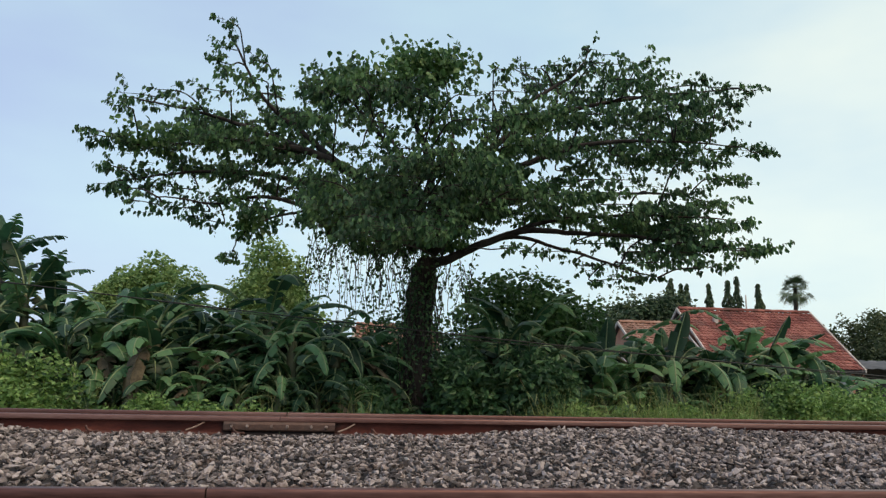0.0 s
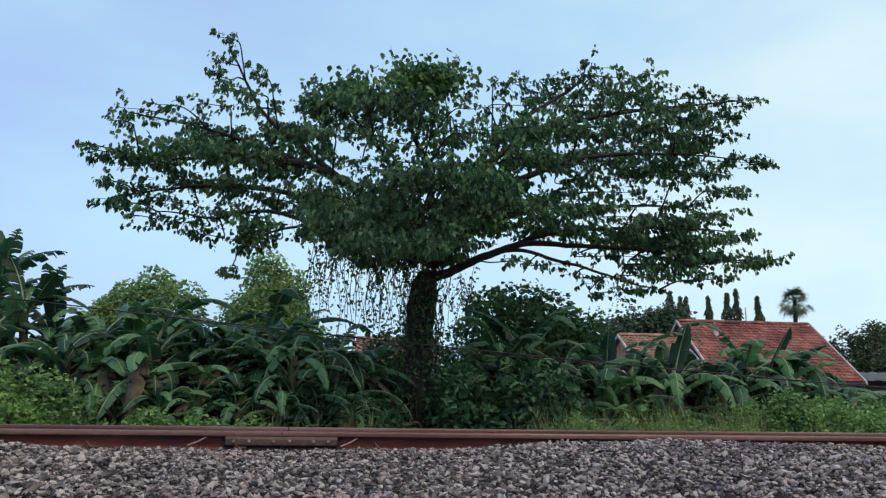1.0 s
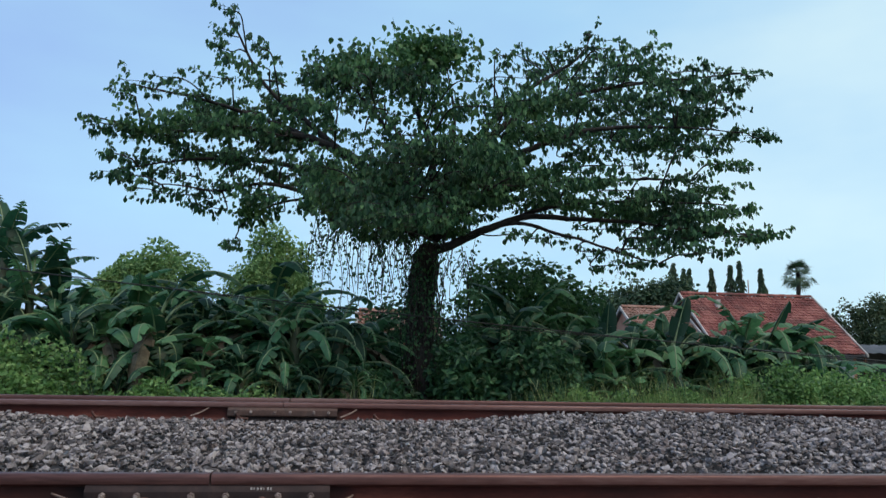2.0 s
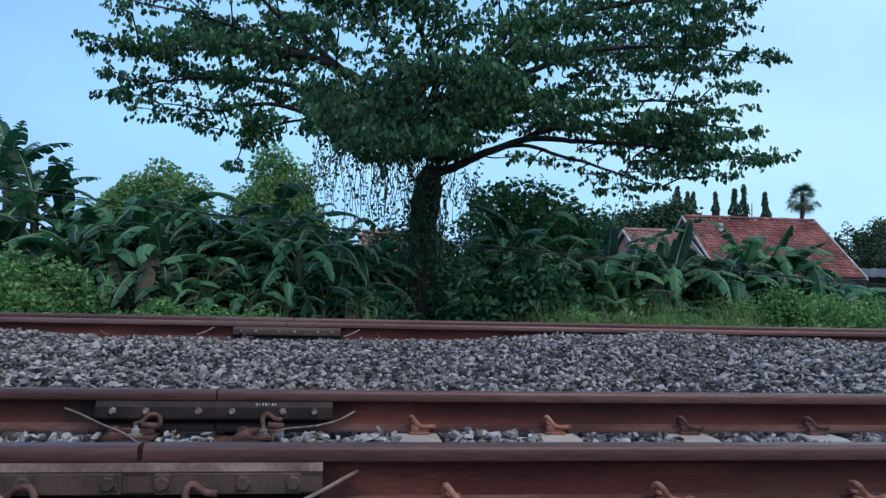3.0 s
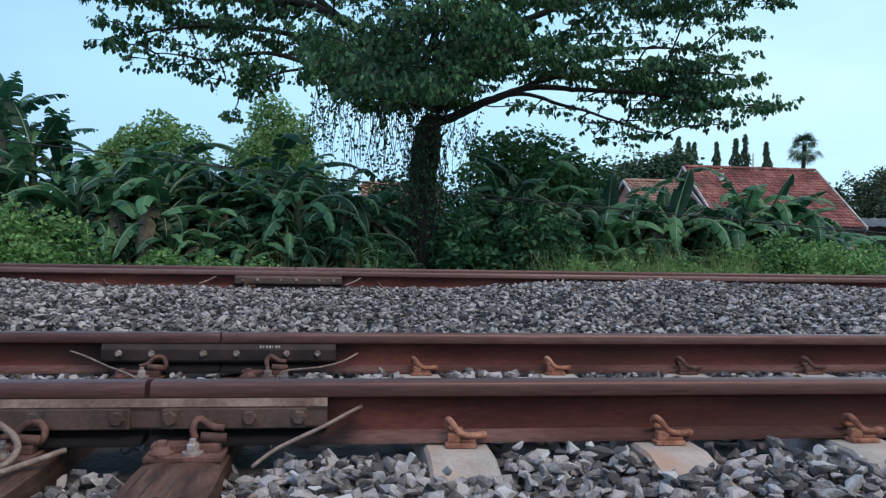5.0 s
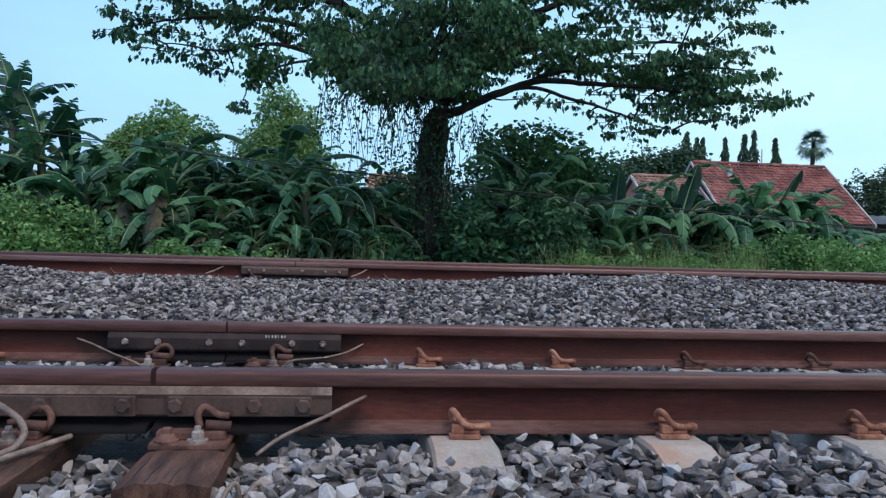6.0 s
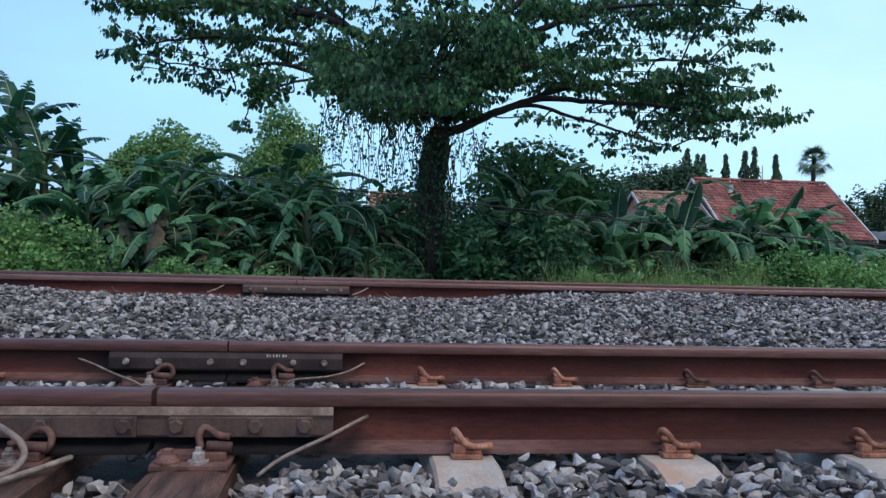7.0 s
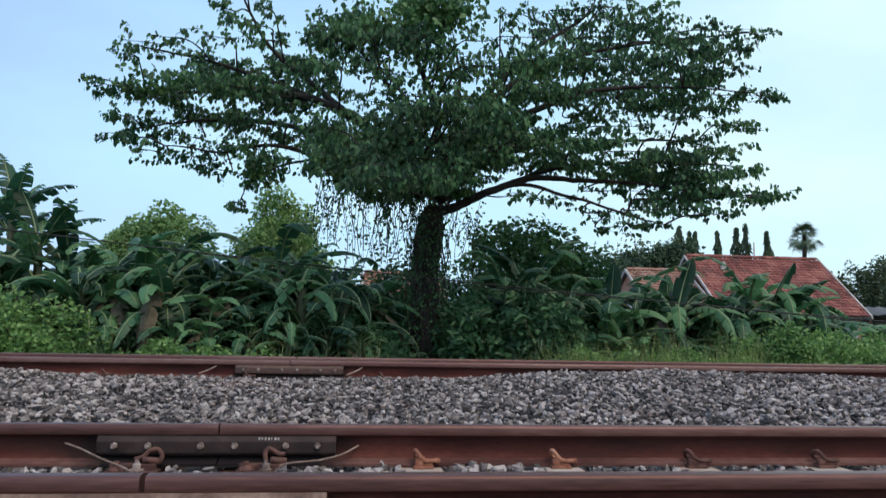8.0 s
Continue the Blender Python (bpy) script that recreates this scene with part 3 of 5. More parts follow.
def spring_clip(mat, label):
    """A sprung rod clip: shoulder block on the sleeper, bent rod over the rail foot. Built at the origin, the rail's centre line at y 0."""
    thing = empty("rail_clip", label, "rail clip", "rail fastenings")
    s = Geo()
    boxgeo(s, -0.036, 0.046, -0.112, -0.070, -0.006, 0.005, 0, 0.002)
    boxgeo(s, -0.030, 0.004, -0.100, -0.074, 0.004, 0.030, 0, 0.004)
    boxgeo(s, 0.004, 0.044, -0.098, -0.074, 0.004, 0.014, 0, 0.003)
    s.thing("shoulder", mat, False, thing)
    s = Geo()
    pts = smooth_line([(0.066, -0.084, 0.023), (0.040, -0.092, 0.023), (0.016, -0.096, 0.025), (-0.004, -0.096, 0.036), (-0.017, -0.090, 0.054), (-0.026, -0.074, 0.062), (-0.028, -0.056, 0.050),
                       (-0.020, -0.046, 0.034), (0.0, -0.046, 0.028), (0.014, -0.050, 0.027)], 34)
    tube(s, pts, 0.0085, 8)
    s.thing("spring_rod", mat, True, thing)
    s = Geo()
    boxgeo(s, 0.050, 0.076, -0.094, -0.072, 0.012, 0.032, 0, 0.007)
    s.thing("toe_pad", mat, False, thing)
    return thing


CLIP_LABEL = "orange-rusted spring clip holding the rail to a concrete sleeper"
clip_a = spring_clip(M_CLIP, CLIP_LABEL)
clip_b = spring_clip(M_CLIPD, "brown-rusted spring clip holding the rail to a concrete sleeper")
for x in CONCRETE_X:
    if not -4 < x < 7:
        continue
    for y in (Y1, Y2):
        src = clip_b if (y == Y2 and x > 1.2) else clip_a
        copy_thing(src, pose(x + rng.uniform(-0.006, 0.006), y, 0.002, 0, 0, rng.uniform(-5, 5)))
        copy_thing(src, pose(x, y, 0.002, 0, 0, 180))
for q in range(-8, 14, 2):
    copy_thing(clip_b, pose(0.2 + 0.58 * q, Y3, LIFT + 0.002, 0, 0, 3))
clip_a.matrix_basis = pose(CONCRETE_X[-1], Y1, 0.002)
clip_b.matrix_basis = pose(CONCRETE_X[-1], Y2, 0.002)


def wooden_sleeper(x, turn):
    g = Geo()
    bm = bmesh.new()
    bmesh.ops.create_cube(bm, size=1, matrix=Matrix.Diagonal((0.20, 2.1, 0.16, 1)))
    bmesh.ops.subdivide_edges(bm, edges=[e for e in bm.edges if abs((e.verts[0].co - e.verts[1].co).y) > 1], cuts=24)
    bmesh.ops.subdivide_edges(bm, edges=[e for e in bm.edges if abs((e.verts[0].co - e.verts[1].co).x) > 0.1], cuts=7)
    for v in bm.verts:
        n1 = noise.noise(Vector((v.co.x * 40, v.co.y * 3, x * 9)))
        edge = max(0, abs(v.co.x) - 0.07) * 0.3
        v.co.z += 0.007 * n1 - (edge if v.co.z > 0 else 0)
        v.co.x += 0.006 * noise.noise(Vector((v.co.y * 5, v.co.z * 9, x)))
        if abs(v.co.y) > 1.0:
            v.co.y += 0.02 * noise.noise(Vector((v.co.x * 30, v.co.z * 30, x)))
    bmesh.ops.transform(bm, matrix=pose(x, (Y1 + Y2) / 2 + 0.055, -0.098, 0, 0, turn), verts=bm.verts)
    from_bm(g, bm)
    ob = g.thing("wooden_sleeper", M_WOOD, False, None, "cracked dark brown wooden sleeper under the rail joint", category="sleeper", group="sleepers of the near track")
    for dx, y0, y1 in ((-0.03, -0.985, -0.72), (0.022, -0.99, -0.78), (0.055, -0.97, -0.74), (-0.065, -0.95, -0.7)):
        s = Geo()
        pts = [(x + dx + 0.0015 * math.sin(q * 2.1), (Y1 + Y2) / 2 + y0 + (y1 - y0) * q / 8, -0.017 - 0.0005 * q) for q in range(9)]
        tube(s, pts, [0.0004 + 0.0016 * math.sin(math.pi * q / 8) for q in range(9)], 5)
        s.thing("crack", M_WIRE, False, ob)
    return ob


for x, turn in zip(WOOD_X, (0.4, -0.6)):
    wooden_sleeper(x, turn)


def base_plate(x, y, curl, mat, ring_mat):
    """A ribbed steel plate on a wooden sleeper with a screw spike, a hook bolt and a coiled spring clip."""
    thing = empty("base_plate", "rust-orange base plate spiked to a wooden sleeper", "base plate", "rail fastenings", (x, y, 0))
    s = Geo()
    boxgeo(s, -0.095, 0.095, -0.155, 0.155, -0.020, -0.004, 0, 0.004)
    boxgeo(s, -0.085, 0.085, -0.118, -0.076, -0.006, 0.018, 0, 0.005)
    s.thing("plate", mat, False, thing)
    s = Geo()
    tube(s, [(-0.055, -0.126, -0.006), (-0.055, -0.126, 0.001), (-0.055, -0.126, 0.004), (-0.055, -0.126, 0.012), (-0.055, -0.126, 0.016)], [0.031, 0.031, 0.025, 0.019, 0.014], 12)
    boxgeo(s, -0.066, -0.044, -0.137, -0.115, 0.012, 0.030, 0, 0.003)
    s.thing("screw_spike", mat, False, thing)
    s = Geo()
    tube(s, [(0.020, -0.128, -0.006), (0.020, -0.128, 0.002)], 0.026, 14)
    tube(s, [(0.020, -0.128, 0.002), (0.020, -0.128, 0.020), (0.020, -0.128, 0.023)], [0.0165, 0.0165, 0.013], 6)
    tube(s, [(0.020, -0.128, 0.022), (0.020, -0.128, 0.034)], 0.0085, 8)
    s.thing("hook_bolt", M_BOLT, False, thing, "pale worn nut and washer")
    s = Geo()
    if curl:
        pts = [(0.0, -0.085, 0.030), (0.030, -0.080, 0.040), (0.052, -0.074, 0.062), (0.080, -0.070, 0.066), (0.098, -0.074, 0.046), (0.094, -0.082, 0.022), (0.074, -0.086, 0.012)]
    else:
        pts = [(0.018, -0.086, 0.020), (0.010, -0.078, 0.050), (0.022, -0.072, 0.070), (0.040, -0.074, 0.064), (0.062, -0.080, 0.052), (0.088, -0.084, 0.050)]
    tube(s, smooth_line(pts, 26), 0.0095, 8)
    s.thing("spring_rod", ring_mat, True, thing)
    s = Geo()
    tube(s, [(0.034, -0.100, 0.030), (0.096, -0.098, 0.026)], 0.0135, 8)
    s.thing("clip_bar", mat, True, thing)
    return thing


base_plate(-0.468, Y1, False, M_CLIPD, M_CLIPD)
base_plate(-0.915, Y1, True, M_CLIPD, M_CLIPD)
base_plate(-0.405, Y2, False, M_CLIPD, M_CLIPD)
base_plate(-0.885, Y2, True, M_CLIPD, M_CLIPD)


def cable(pts, r, label, mat=M_CABLE, name="bond_cable", n=30):
    g = Geo()
    tube(g, smooth_line(pts, n), r, 7)
    return g.thing(name, mat, True, None, label, category="cable", group="" if name != "bond_cable" else "rail bond cables")


BOND = "pale brown bond cable welded to the rail joint"
cable([(-1.17, Y2 - 0.012, 0.082), (-1.10, Y2 - 0.055, 0.068), (-1.00, Y2 - 0.12, 0.040), (-0.90, Y2 - 0.16, 0.010), (-0.82, Y2 - 0.20, -0.03)], 0.0040, BOND)
cable([(-0.345, Y2 - 0.16, -0.03), (-0.342, Y2 - 0.15, -0.005), (-0.31, Y2 - 0.14, 0.022), (-0.19, Y2 - 0.12, 0.032), (-0.10, Y2 - 0.07, 0.046), (-0.03, Y2 - 0.012, 0.074)], 0.0040, BOND)
cable([(-0.30, Y1 - 0.16, -0.03), (-0.24, Y1 - 0.13, 0.008), (-0.13, Y1 - 0.11, 0.056), (-0.07, Y1 - 0.06, 0.078), (-0.03, Y1 - 0.012, 0.088)], 0.0052, BOND)
cable([(-0.97, Y1 - 0.07, 0.086), (-0.90, Y1 - 0.14, 0.078), (-0.855, Y1 - 0.16, 0.052), (-0.84, Y1 - 0.18, 0.022), (-0.86, Y1 - 0.22, -0.004), (-0.92, Y1 - 0.30, -0.008), (-0.98, Y1 - 0.34, -0.010)], 0.0085, BOND)
cable([(-0.76, Y1 - 0.10, 0.002), (-0.83, Y1 - 0.24, -0.004), (-0.89, Y1 - 0.36, -0.006)], 0.0075, BOND)
for dx in (0.0, 0.048):
    cable([(-0.340 + dx, Y1 - 0.50, -0.060), (-0.322 + dx, Y1 - 0.455, -0.022), (-0.308 + dx, Y1 - 0.43, -0.016), (-0.300 + dx, Y1 - 0.42, -0.055)], 0.006, BOND)
for a, b in ((-1.34, -1.22), (-0.11, 0.03)):
    cable([(a, Y3 - 0.16, LIFT + 0.045), ((a + b) / 2, Y3 - 0.10, LIFT + 0.07), (b, Y3 - 0.012, LIFT + 0.105)], 0.007, BOND)

# ---- the great tree ----
TREE = np.array([1.26, 14.0, -0.28])
# limbs of the crown: bends (x, z) in the trunk's plane, thickness, depth that the limb reaches
RIGHT_LIMBS = {
    "R1": ([(1.43, 2.81), (1.83, 2.98), (2.49, 3.30), (3.23, 3.55), (4.11, 3.55), (5.23, 3.53), (6.60, 3.43), (7.88, 3.34)], .10, 13.4),
    "R2": ([(1.46, 3.02), (1.98, 3.53), (2.68, 3.94), (3.56, 4.18), (4.68, 4.26), (6.06, 4.33), (7.10, 4.18)], .085, 14.6),
    "R3": ([(1.51, 3.24), (2.24, 4.14), (3.23, 4.86), (4.47, 5.34), (5.86, 5.48), (7.52, 5.44)], .10, 13.6),
    "R4": ([(1.45, 3.56), (2.13, 4.69), (3.12, 5.54), (4.48, 6.09), (5.89, 6.43), (7.58, 6.66)], .10, 14.5),
    "R5": ([(1.50, 3.77), (2.34, 5.15), (3.34, 6.13), (4.26, 6.79), (4.56, 7.29)], .08, 14.6),
    "R6": ([(1.83, 2.98), (2.90, 3.40), (4.00, 3.23), (4.99, 2.95), (5.78, 2.76)], .05, 13.0),
    "R7": ([(2.49, 3.30), (3.56, 3.71), (4.67, 3.87), (6.04, 3.94), (7.32, 3.88)], .05, 13.2),
}
CENTRE_LIMBS = {
    "C1": ([(1.35, 3.12), (1.44, 4.10), (1.25, 5.08), (0.96, 5.86), (1.10, 6.67)], .11, 14.0),
    "C2": ([(1.40, 3.34), (1.70, 4.44), (1.79, 5.34), (1.66, 6.36)], .08, 14.8),
    "C3": ([(1.30, 3.23), (0.74, 4.06), (0.61, 4.94), (0.05, 5.68), (-0.39, 6.11)], .08, 13.4),
    "F1": ([(1.40, 3.12), (1.18, 3.54), (0.76, 3.69), (0.12, 3.76)], .08, 11.2),
    "F2": ([(1.46, 3.13), (1.82, 3.57), (2.35, 3.93), (2.90, 4.28)], .08, 11.2),
    "B1": ([(1.35, 3.23), (1.17, 4.19), (0.60, 5.16), (-0.16, 5.67)], .08, 17.6),
    "B2": ([(1.51, 3.24), (2.24, 4.36), (3.23, 5.32), (4.13, 5.72)], .08, 17.6),
}
LEFT_LIMBS = {
    "L1": ([(1.19, 3.12), (0.32, 4.20), (-0.33, 4.66), (-1.17, 4.89), (-2.10, 4.94), (-3.40, 4.79), (-4.69, 4.94)], .12, 13.6),
    "L2": ([(1.14, 3.11), (0.23, 3.71), (-0.72, 4.20), (-1.86, 4.36), (-3.06, 4.29), (-4.32, 4.07)], .09, 14.3),
    "L3": ([(-0.33, 4.66), (-0.98, 5.17), (-1.63, 5.68), (-2.20, 6.54), (-2.54, 7.25)], .065, 13.9),
    "L4": ([(0.32, 4.20), (-0.76, 4.85), (-1.91, 5.22), (-3.05, 5.53), (-4.17, 5.73)], .075, 14.6),
    "L5": ([(0.23, 3.71), (-0.70, 3.78), (-1.63, 3.94), (-2.52, 3.74), (-3.51, 3.79)], .06, 13.0),
    "L6": ([(-0.70, 3.78), (-1.31, 3.64), (-1.80, 3.41), (-2.12, 2.98)], .03, 13.2),
}
# leafy layers of the crown: x, z, half length, half height, fullness
LEFT_TOP = [(-2.52, 7.29, 0.21, 0.12, 0.6), (-2.58, 6.83, 0.27, 0.13, 0.7), (-2.67, 6.53, 0.27, 0.12, 0.7), (-1.91, 6.58, 0.21, 0.19, 0.8), (-2.18, 6.26, 0.47, 0.16, 0.8), (-1.75, 5.95, 0.41, 0.21, 0.9), (-2.68, 5.95, 0.31, 0.12, 0.6), (-3.98, 5.79, 0.43, 0.12, 0.7), (-3.49, 5.91, 0.27, 0.10, 0.7), (-3.26, 5.60, 0.52, 0.12, 0.8), (-4.30, 5.53, 0.19, 0.08, 0.6)]
LEFT_MID = [(-4.74, 4.97, 0.27, 0.08, 0.8), (-4.27, 4.86, 0.37, 0.09, 0.8), (-3.65, 4.81, 0.47, 0.12, 1.0), (-4.40, 4.41, 0.14, 0.08, 0.6), (-4.32, 4.06, 0.33, 0.12, 0.8), (-3.80, 4.34, 0.58, 0.12, 0.9), (-2.43, 5.35, 0.64, 0.21, 1.0), (-2.05, 5.00, 0.72, 0.23, 1.0), (-2.97, 5.09, 0.58, 0.14, 1.0), (-2.67, 4.44, 0.64, 0.14, 1.0), (-1.43, 4.95, 0.56, 0.23, 1.0), (-1.36, 5.53, 0.47, 0.23, 1.0), (-1.97, 4.46, 0.62, 0.16, 0.9), (-3.34, 4.09, 0.52, 0.10, 0.8)]
LEFT_LOW = [(-3.81, 3.77, 0.39, 0.10, 0.8), (-3.02, 3.70, 0.45, 0.14, 0.9), (-2.58, 3.50, 0.27, 0.14, 0.7), (-2.22, 3.93, 0.47, 0.14, 0.9), (-1.34, 4.19, 0.47, 0.14, 0.9), (-1.62, 3.78, 0.41, 0.12, 0.8), (-1.90, 3.32, 0.25, 0.14, 0.8), (-2.19, 2.87, 0.12, 0.12, 0.7), (-1.50, 3.50, 0.21, 0.10, 0.6), (-0.73, 4.33, 0.47, 0.16, 1.0), (-0.70, 3.62, 0.41, 0.14, 0.9)]
TOP = [(1.10, 6.77, 0.54, 0.21, 1.1), (1.63, 6.77, 0.27, 0.14, 1.0), (0.68, 6.29, 0.58, 0.19, 1.0), (-0.38, 6.24, 0.52, 0.16, 1.0), (-0.81, 6.08, 0.29, 0.14, 1.0), (-0.17, 5.87, 0.68, 0.16, 1.0), (-0.89, 5.57, 0.47, 0.21, 1.0), (1.12, 6.00, 0.62, 0.21, 1.0), (2.06, 6.18, 0.29, 0.10, 0.4), (1.78, 5.74, 0.39, 0.12, 0.7), (0.06, 5.55, 0.47, 0.09, 0.9), (1.41, 5.41, 0.52, 0.10, 0.9), (2.25, 5.69, 0.56, 0.14, 0.9)]
MID = [(2.10, 4.80, 0.66, 0.14, 1.0), (1.15, 4.77, 0.56, 0.16, 1.0), (0.11, 4.19, 0.87, 0.14, 1.1), (1.27, 4.20, 1.07, 0.19, 1.2), (2.35, 4.41, 0.78, 0.19, 1.1), (0.75, 3.85, 1.07, 0.16, 1.2), (2.14, 3.94, 0.58, 0.15, 1.1), (-0.30, 3.88, 0.66, 0.16, 1.1), (-0.09, 3.53, 0.56, 0.12, 1.0), (0.97, 3.53, 0.87, 0.14, 1.1), (1.82, 3.55, 0.45, 0.10, 0.9), (2.68, 4.72, 0.66, 0.12, 1.0), (0.35, 3.24, 0.62, 0.12, 0.8)]
RIGHT_TOP = [(4.56, 7.34, 0.16, 0.09, 0.7), (4.99, 7.06, 0.47, 0.14, 0.9), (4.06, 6.94, 0.56, 0.11, 0.9), (3.37, 6.84, 0.37, 0.11, 0.8), (2.73, 6.76, 0.16, 0.10, 0.8), (2.95, 6.34, 0.47, 0.14, 0.9), (3.82, 6.52, 0.66, 0.15, 1.0), (5.80, 7.17, 0.23, 0.10, 0.8), (5.43, 6.75, 0.56, 0.15, 1.0), (4.63, 6.43, 0.76, 0.19, 1.0), (6.04, 6.46, 0.47, 0.14, 1.0), (6.76, 6.73, 0.29, 0.10, 0.9), (7.46, 6.72, 0.47, 0.08, 0.9)]
RIGHT_MID = [(7.98, 6.69, 0.16, 0.06, 0.8), (6.63, 6.28, 0.56, 0.12, 1.0), (7.44, 6.29, 0.29, 0.08, 0.8), (6.85, 5.96, 0.56, 0.11, 0.9), (5.18, 6.00, 0.87, 0.16, 1.1), (3.57, 5.89, 0.76, 0.16, 1.1), (2.91, 5.69, 0.56, 0.14, 1.0), (6.10, 5.66, 0.76, 0.14, 1.1), (4.73, 5.41, 0.87, 0.14, 1.1), (3.47, 5.24, 0.76, 0.14, 1.1), (7.40, 5.41, 0.56, 0.08, 0.9), (8.06, 5.40, 0.16, 0.08, 0.8), (5.74, 5.21, 0.87, 0.14, 1.1), (6.69, 5.06, 0.47, 0.09, 0.9), (7.37, 4.79, 0.52, 0.07, 0.9)]
RIGHT_LOW = [(4.26, 4.81, 0.47, 0.09, 0.6), (3.25, 4.41, 0.56, 0.11, 0.9), (3.58, 4.19, 0.66, 0.10, 0.8), (4.59, 4.32, 0.58, 0.07, 0.7), (6.18, 4.42, 0.47, 0.06, 0.9), (6.89, 4.22, 0.47, 0.06, 0.9), (5.95, 4.04, 0.76, 0.08, 1.0), (7.32, 3.89, 0.37, 0.06, 0.9), (4.70, 3.88, 0.87, 0.09, 0.9), (3.69, 3.81, 0.56, 0.09, 0.9), (5.46, 3.70, 0.97, 0.09, 1.1), (6.52, 3.72, 0.56, 0.08, 1.0)]
RIGHT_TIPS = [(6.74, 3.46, 0.78, 0.08, 1.1), (7.76, 3.37, 0.45, 0.08, 1.0), (6.04, 3.26, 0.87, 0.08, 1.0), (4.91, 3.38, 0.78, 0.08, 0.9), (4.68, 2.96, 0.56, 0.07, 0.6), (5.67, 3.03, 0.66, 0.07, 0.8), (6.81, 2.99, 0.37, 0.07, 0.7), (4.88, 2.68, 0.47, 0.07, 0.6), (5.44, 2.74, 0.37, 0.07, 0.6), (2.90, 3.19, 0.41, 0.07, 0.4), (3.67, 3.16, 0.41, 0.07, 0.5)]
INNER = [(-0.35, 5.04, 0.45, 0.08, 0.7), (0.14, 4.89, 0.41, 0.07, 0.6), (-0.77, 5.10, 0.41, 0.09, 0.9), (0.60, 5.43, 0.41, 0.07, 0.6), (0.72, 5.03, 0.60, 0.09, 0.7), (1.79, 5.09, 0.52, 0.11, 0.8), (-0.11, 4.54, 0.52, 0.11, 0.9), (2.67, 5.15, 0.52, 0.11, 0.9), (4.01, 4.45, 0.62, 0.08, 0.9), (4.94, 4.64, 0.62, 0.07, 0.7), (4.15, 5.03, 0.52, 0.09, 0.9), (3.12, 3.90, 0.62, 0.10, 1.0), (1.40, 3.21, 0.58, 0.12, 1.0), (0.67, 3.09, 0.47, 0.10, 0.8), (2.27, 3.51, 0.49, 0.09, 0.8), (0.63, 4.49, 0.62, 0.10, 0.9), (2.90, 4.17, 0.62, 0.09, 0.9), (5.25, 4.16, 0.62, 0.07, 0.7), (4.00, 4.06, 0.52, 0.07, 0.8)]
wood, leafpos, leafdir = Geo(), [], []
EYE_Z = 0.54


def scale_from_eye(x, y, z):
    """Fits the crown to the camera's view: a place given for the trunk's plane, moved to depth y by scaling about the
    eye.
    """
    return np.array([x * y / 14, y, EYE_Z + (z - EYE_Z) * y / 14])


OLD_WOOD = []
for table in (RIGHT_LIMBS, CENTRE_LIMBS, LEFT_LIMBS):
    for key, (bends, r0, depth) in table.items():
        k = len(bends)
        path = smooth_line([scale_from_eye(x, 14 + (depth - 14) * (q / (k - 1)) ** 1.3, z) for q, (x, z) in enumerate(bends)], 10 + 4 * k)
        path[4:] += np.cumsum(rng.normal(0, 0.008, (len(path) - 4, 3)), axis=0)
        tube(wood, path, np.linspace(r0, 0.010, len(path)), 8)
        OLD_WOOD.append(path[3:])
old = np.concatenate(OLD_WOOD)


def twig(p, h, ln, droop, n):
    """A thin twig with leaves set alternately along it, hanging and turned outward."""
    t = np.linspace(0, 1, 5)[:, None]
    tp = p + h * ln * t + np.array([0, 0, -droop]) * ln * t ** 2
    tube(wood, tp, np.linspace(0.007, 0.0025, 5), 3, cap=False)
    s = np.sort(rng.uniform(0.1, 1.0, n)) * 4
    k = np.minimum(s.astype(int), 3)
    u = (s - k)[:, None]
    leafpos.append(tp[k] * (1 - u) + tp[k + 1] * u + rng.normal(0, 0.03, (n, 3)) + (0, 0, 0.03))
    leafdir.append(np.tile(h * 0.35, (n, 1)))


def leafy_layer(x, z, w, h, full, y, dense):
    """A flat spray: a branch from the nearest limb, running outward through the layer, with level twigs on both sides."""
    side = 1.0 if x > 1.35 else -1.0
    upright = z > 6.2 and w < 0.35
    inner, outer = scale_from_eye(x - side * w * 0.9, y, z - 0.5 * h), scale_from_eye(x + side * w * 0.9, y + rng.normal(0, 0.25), z + rng.uniform(-0.3, 0.3) * h)
    fit_in = old[(np.abs(old[:, 0] - 1.35) < abs(inner[0] - 1.35) + 0.3) & (old[:, 2] < inner[2] + 0.25)]
    fit_in = fit_in if len(fit_in) else old
    near = fit_in[np.argmin(np.linalg.norm((fit_in - inner) * (1, 0.6, 1.0), axis=1))]
    path = smooth_line([near, near * 0.5 + inner * 0.5 + (0, 0, 0.05), inner, (inner + outer) / 2 + (0, 0, 0.15 * h), outer], 18)
    tube(wood, path, np.linspace(0.016 + 0.008 * w, 0.004, 18), 6)
    count = max(6, int(full * dense * (w * h / 0.16) ** 0.72))
    for q in range(count):
        s = rng.uniform(0.0, 1.0)
        p = inner + (outer - inner) * s + np.array([0, rng.normal(0, 0.14 + 0.28 * w), rng.uniform(-0.9, 0.8) * h * (1.2 - 0.6 * s)])
        ang = rng.uniform(0, 2 * math.pi)
        d = np.array([math.cos(ang) * 0.8 + side * 0.5, math.sin(ang), rng.normal(0.08 if not upright else 0.5, 0.05 + 0.5 * h)])
        twig(p, d / np.linalg.norm(d), rng.uniform(0.18, 0.44) * min(1.0, 0.5 + w), 0.22, int(rng.integers(7, 13)))


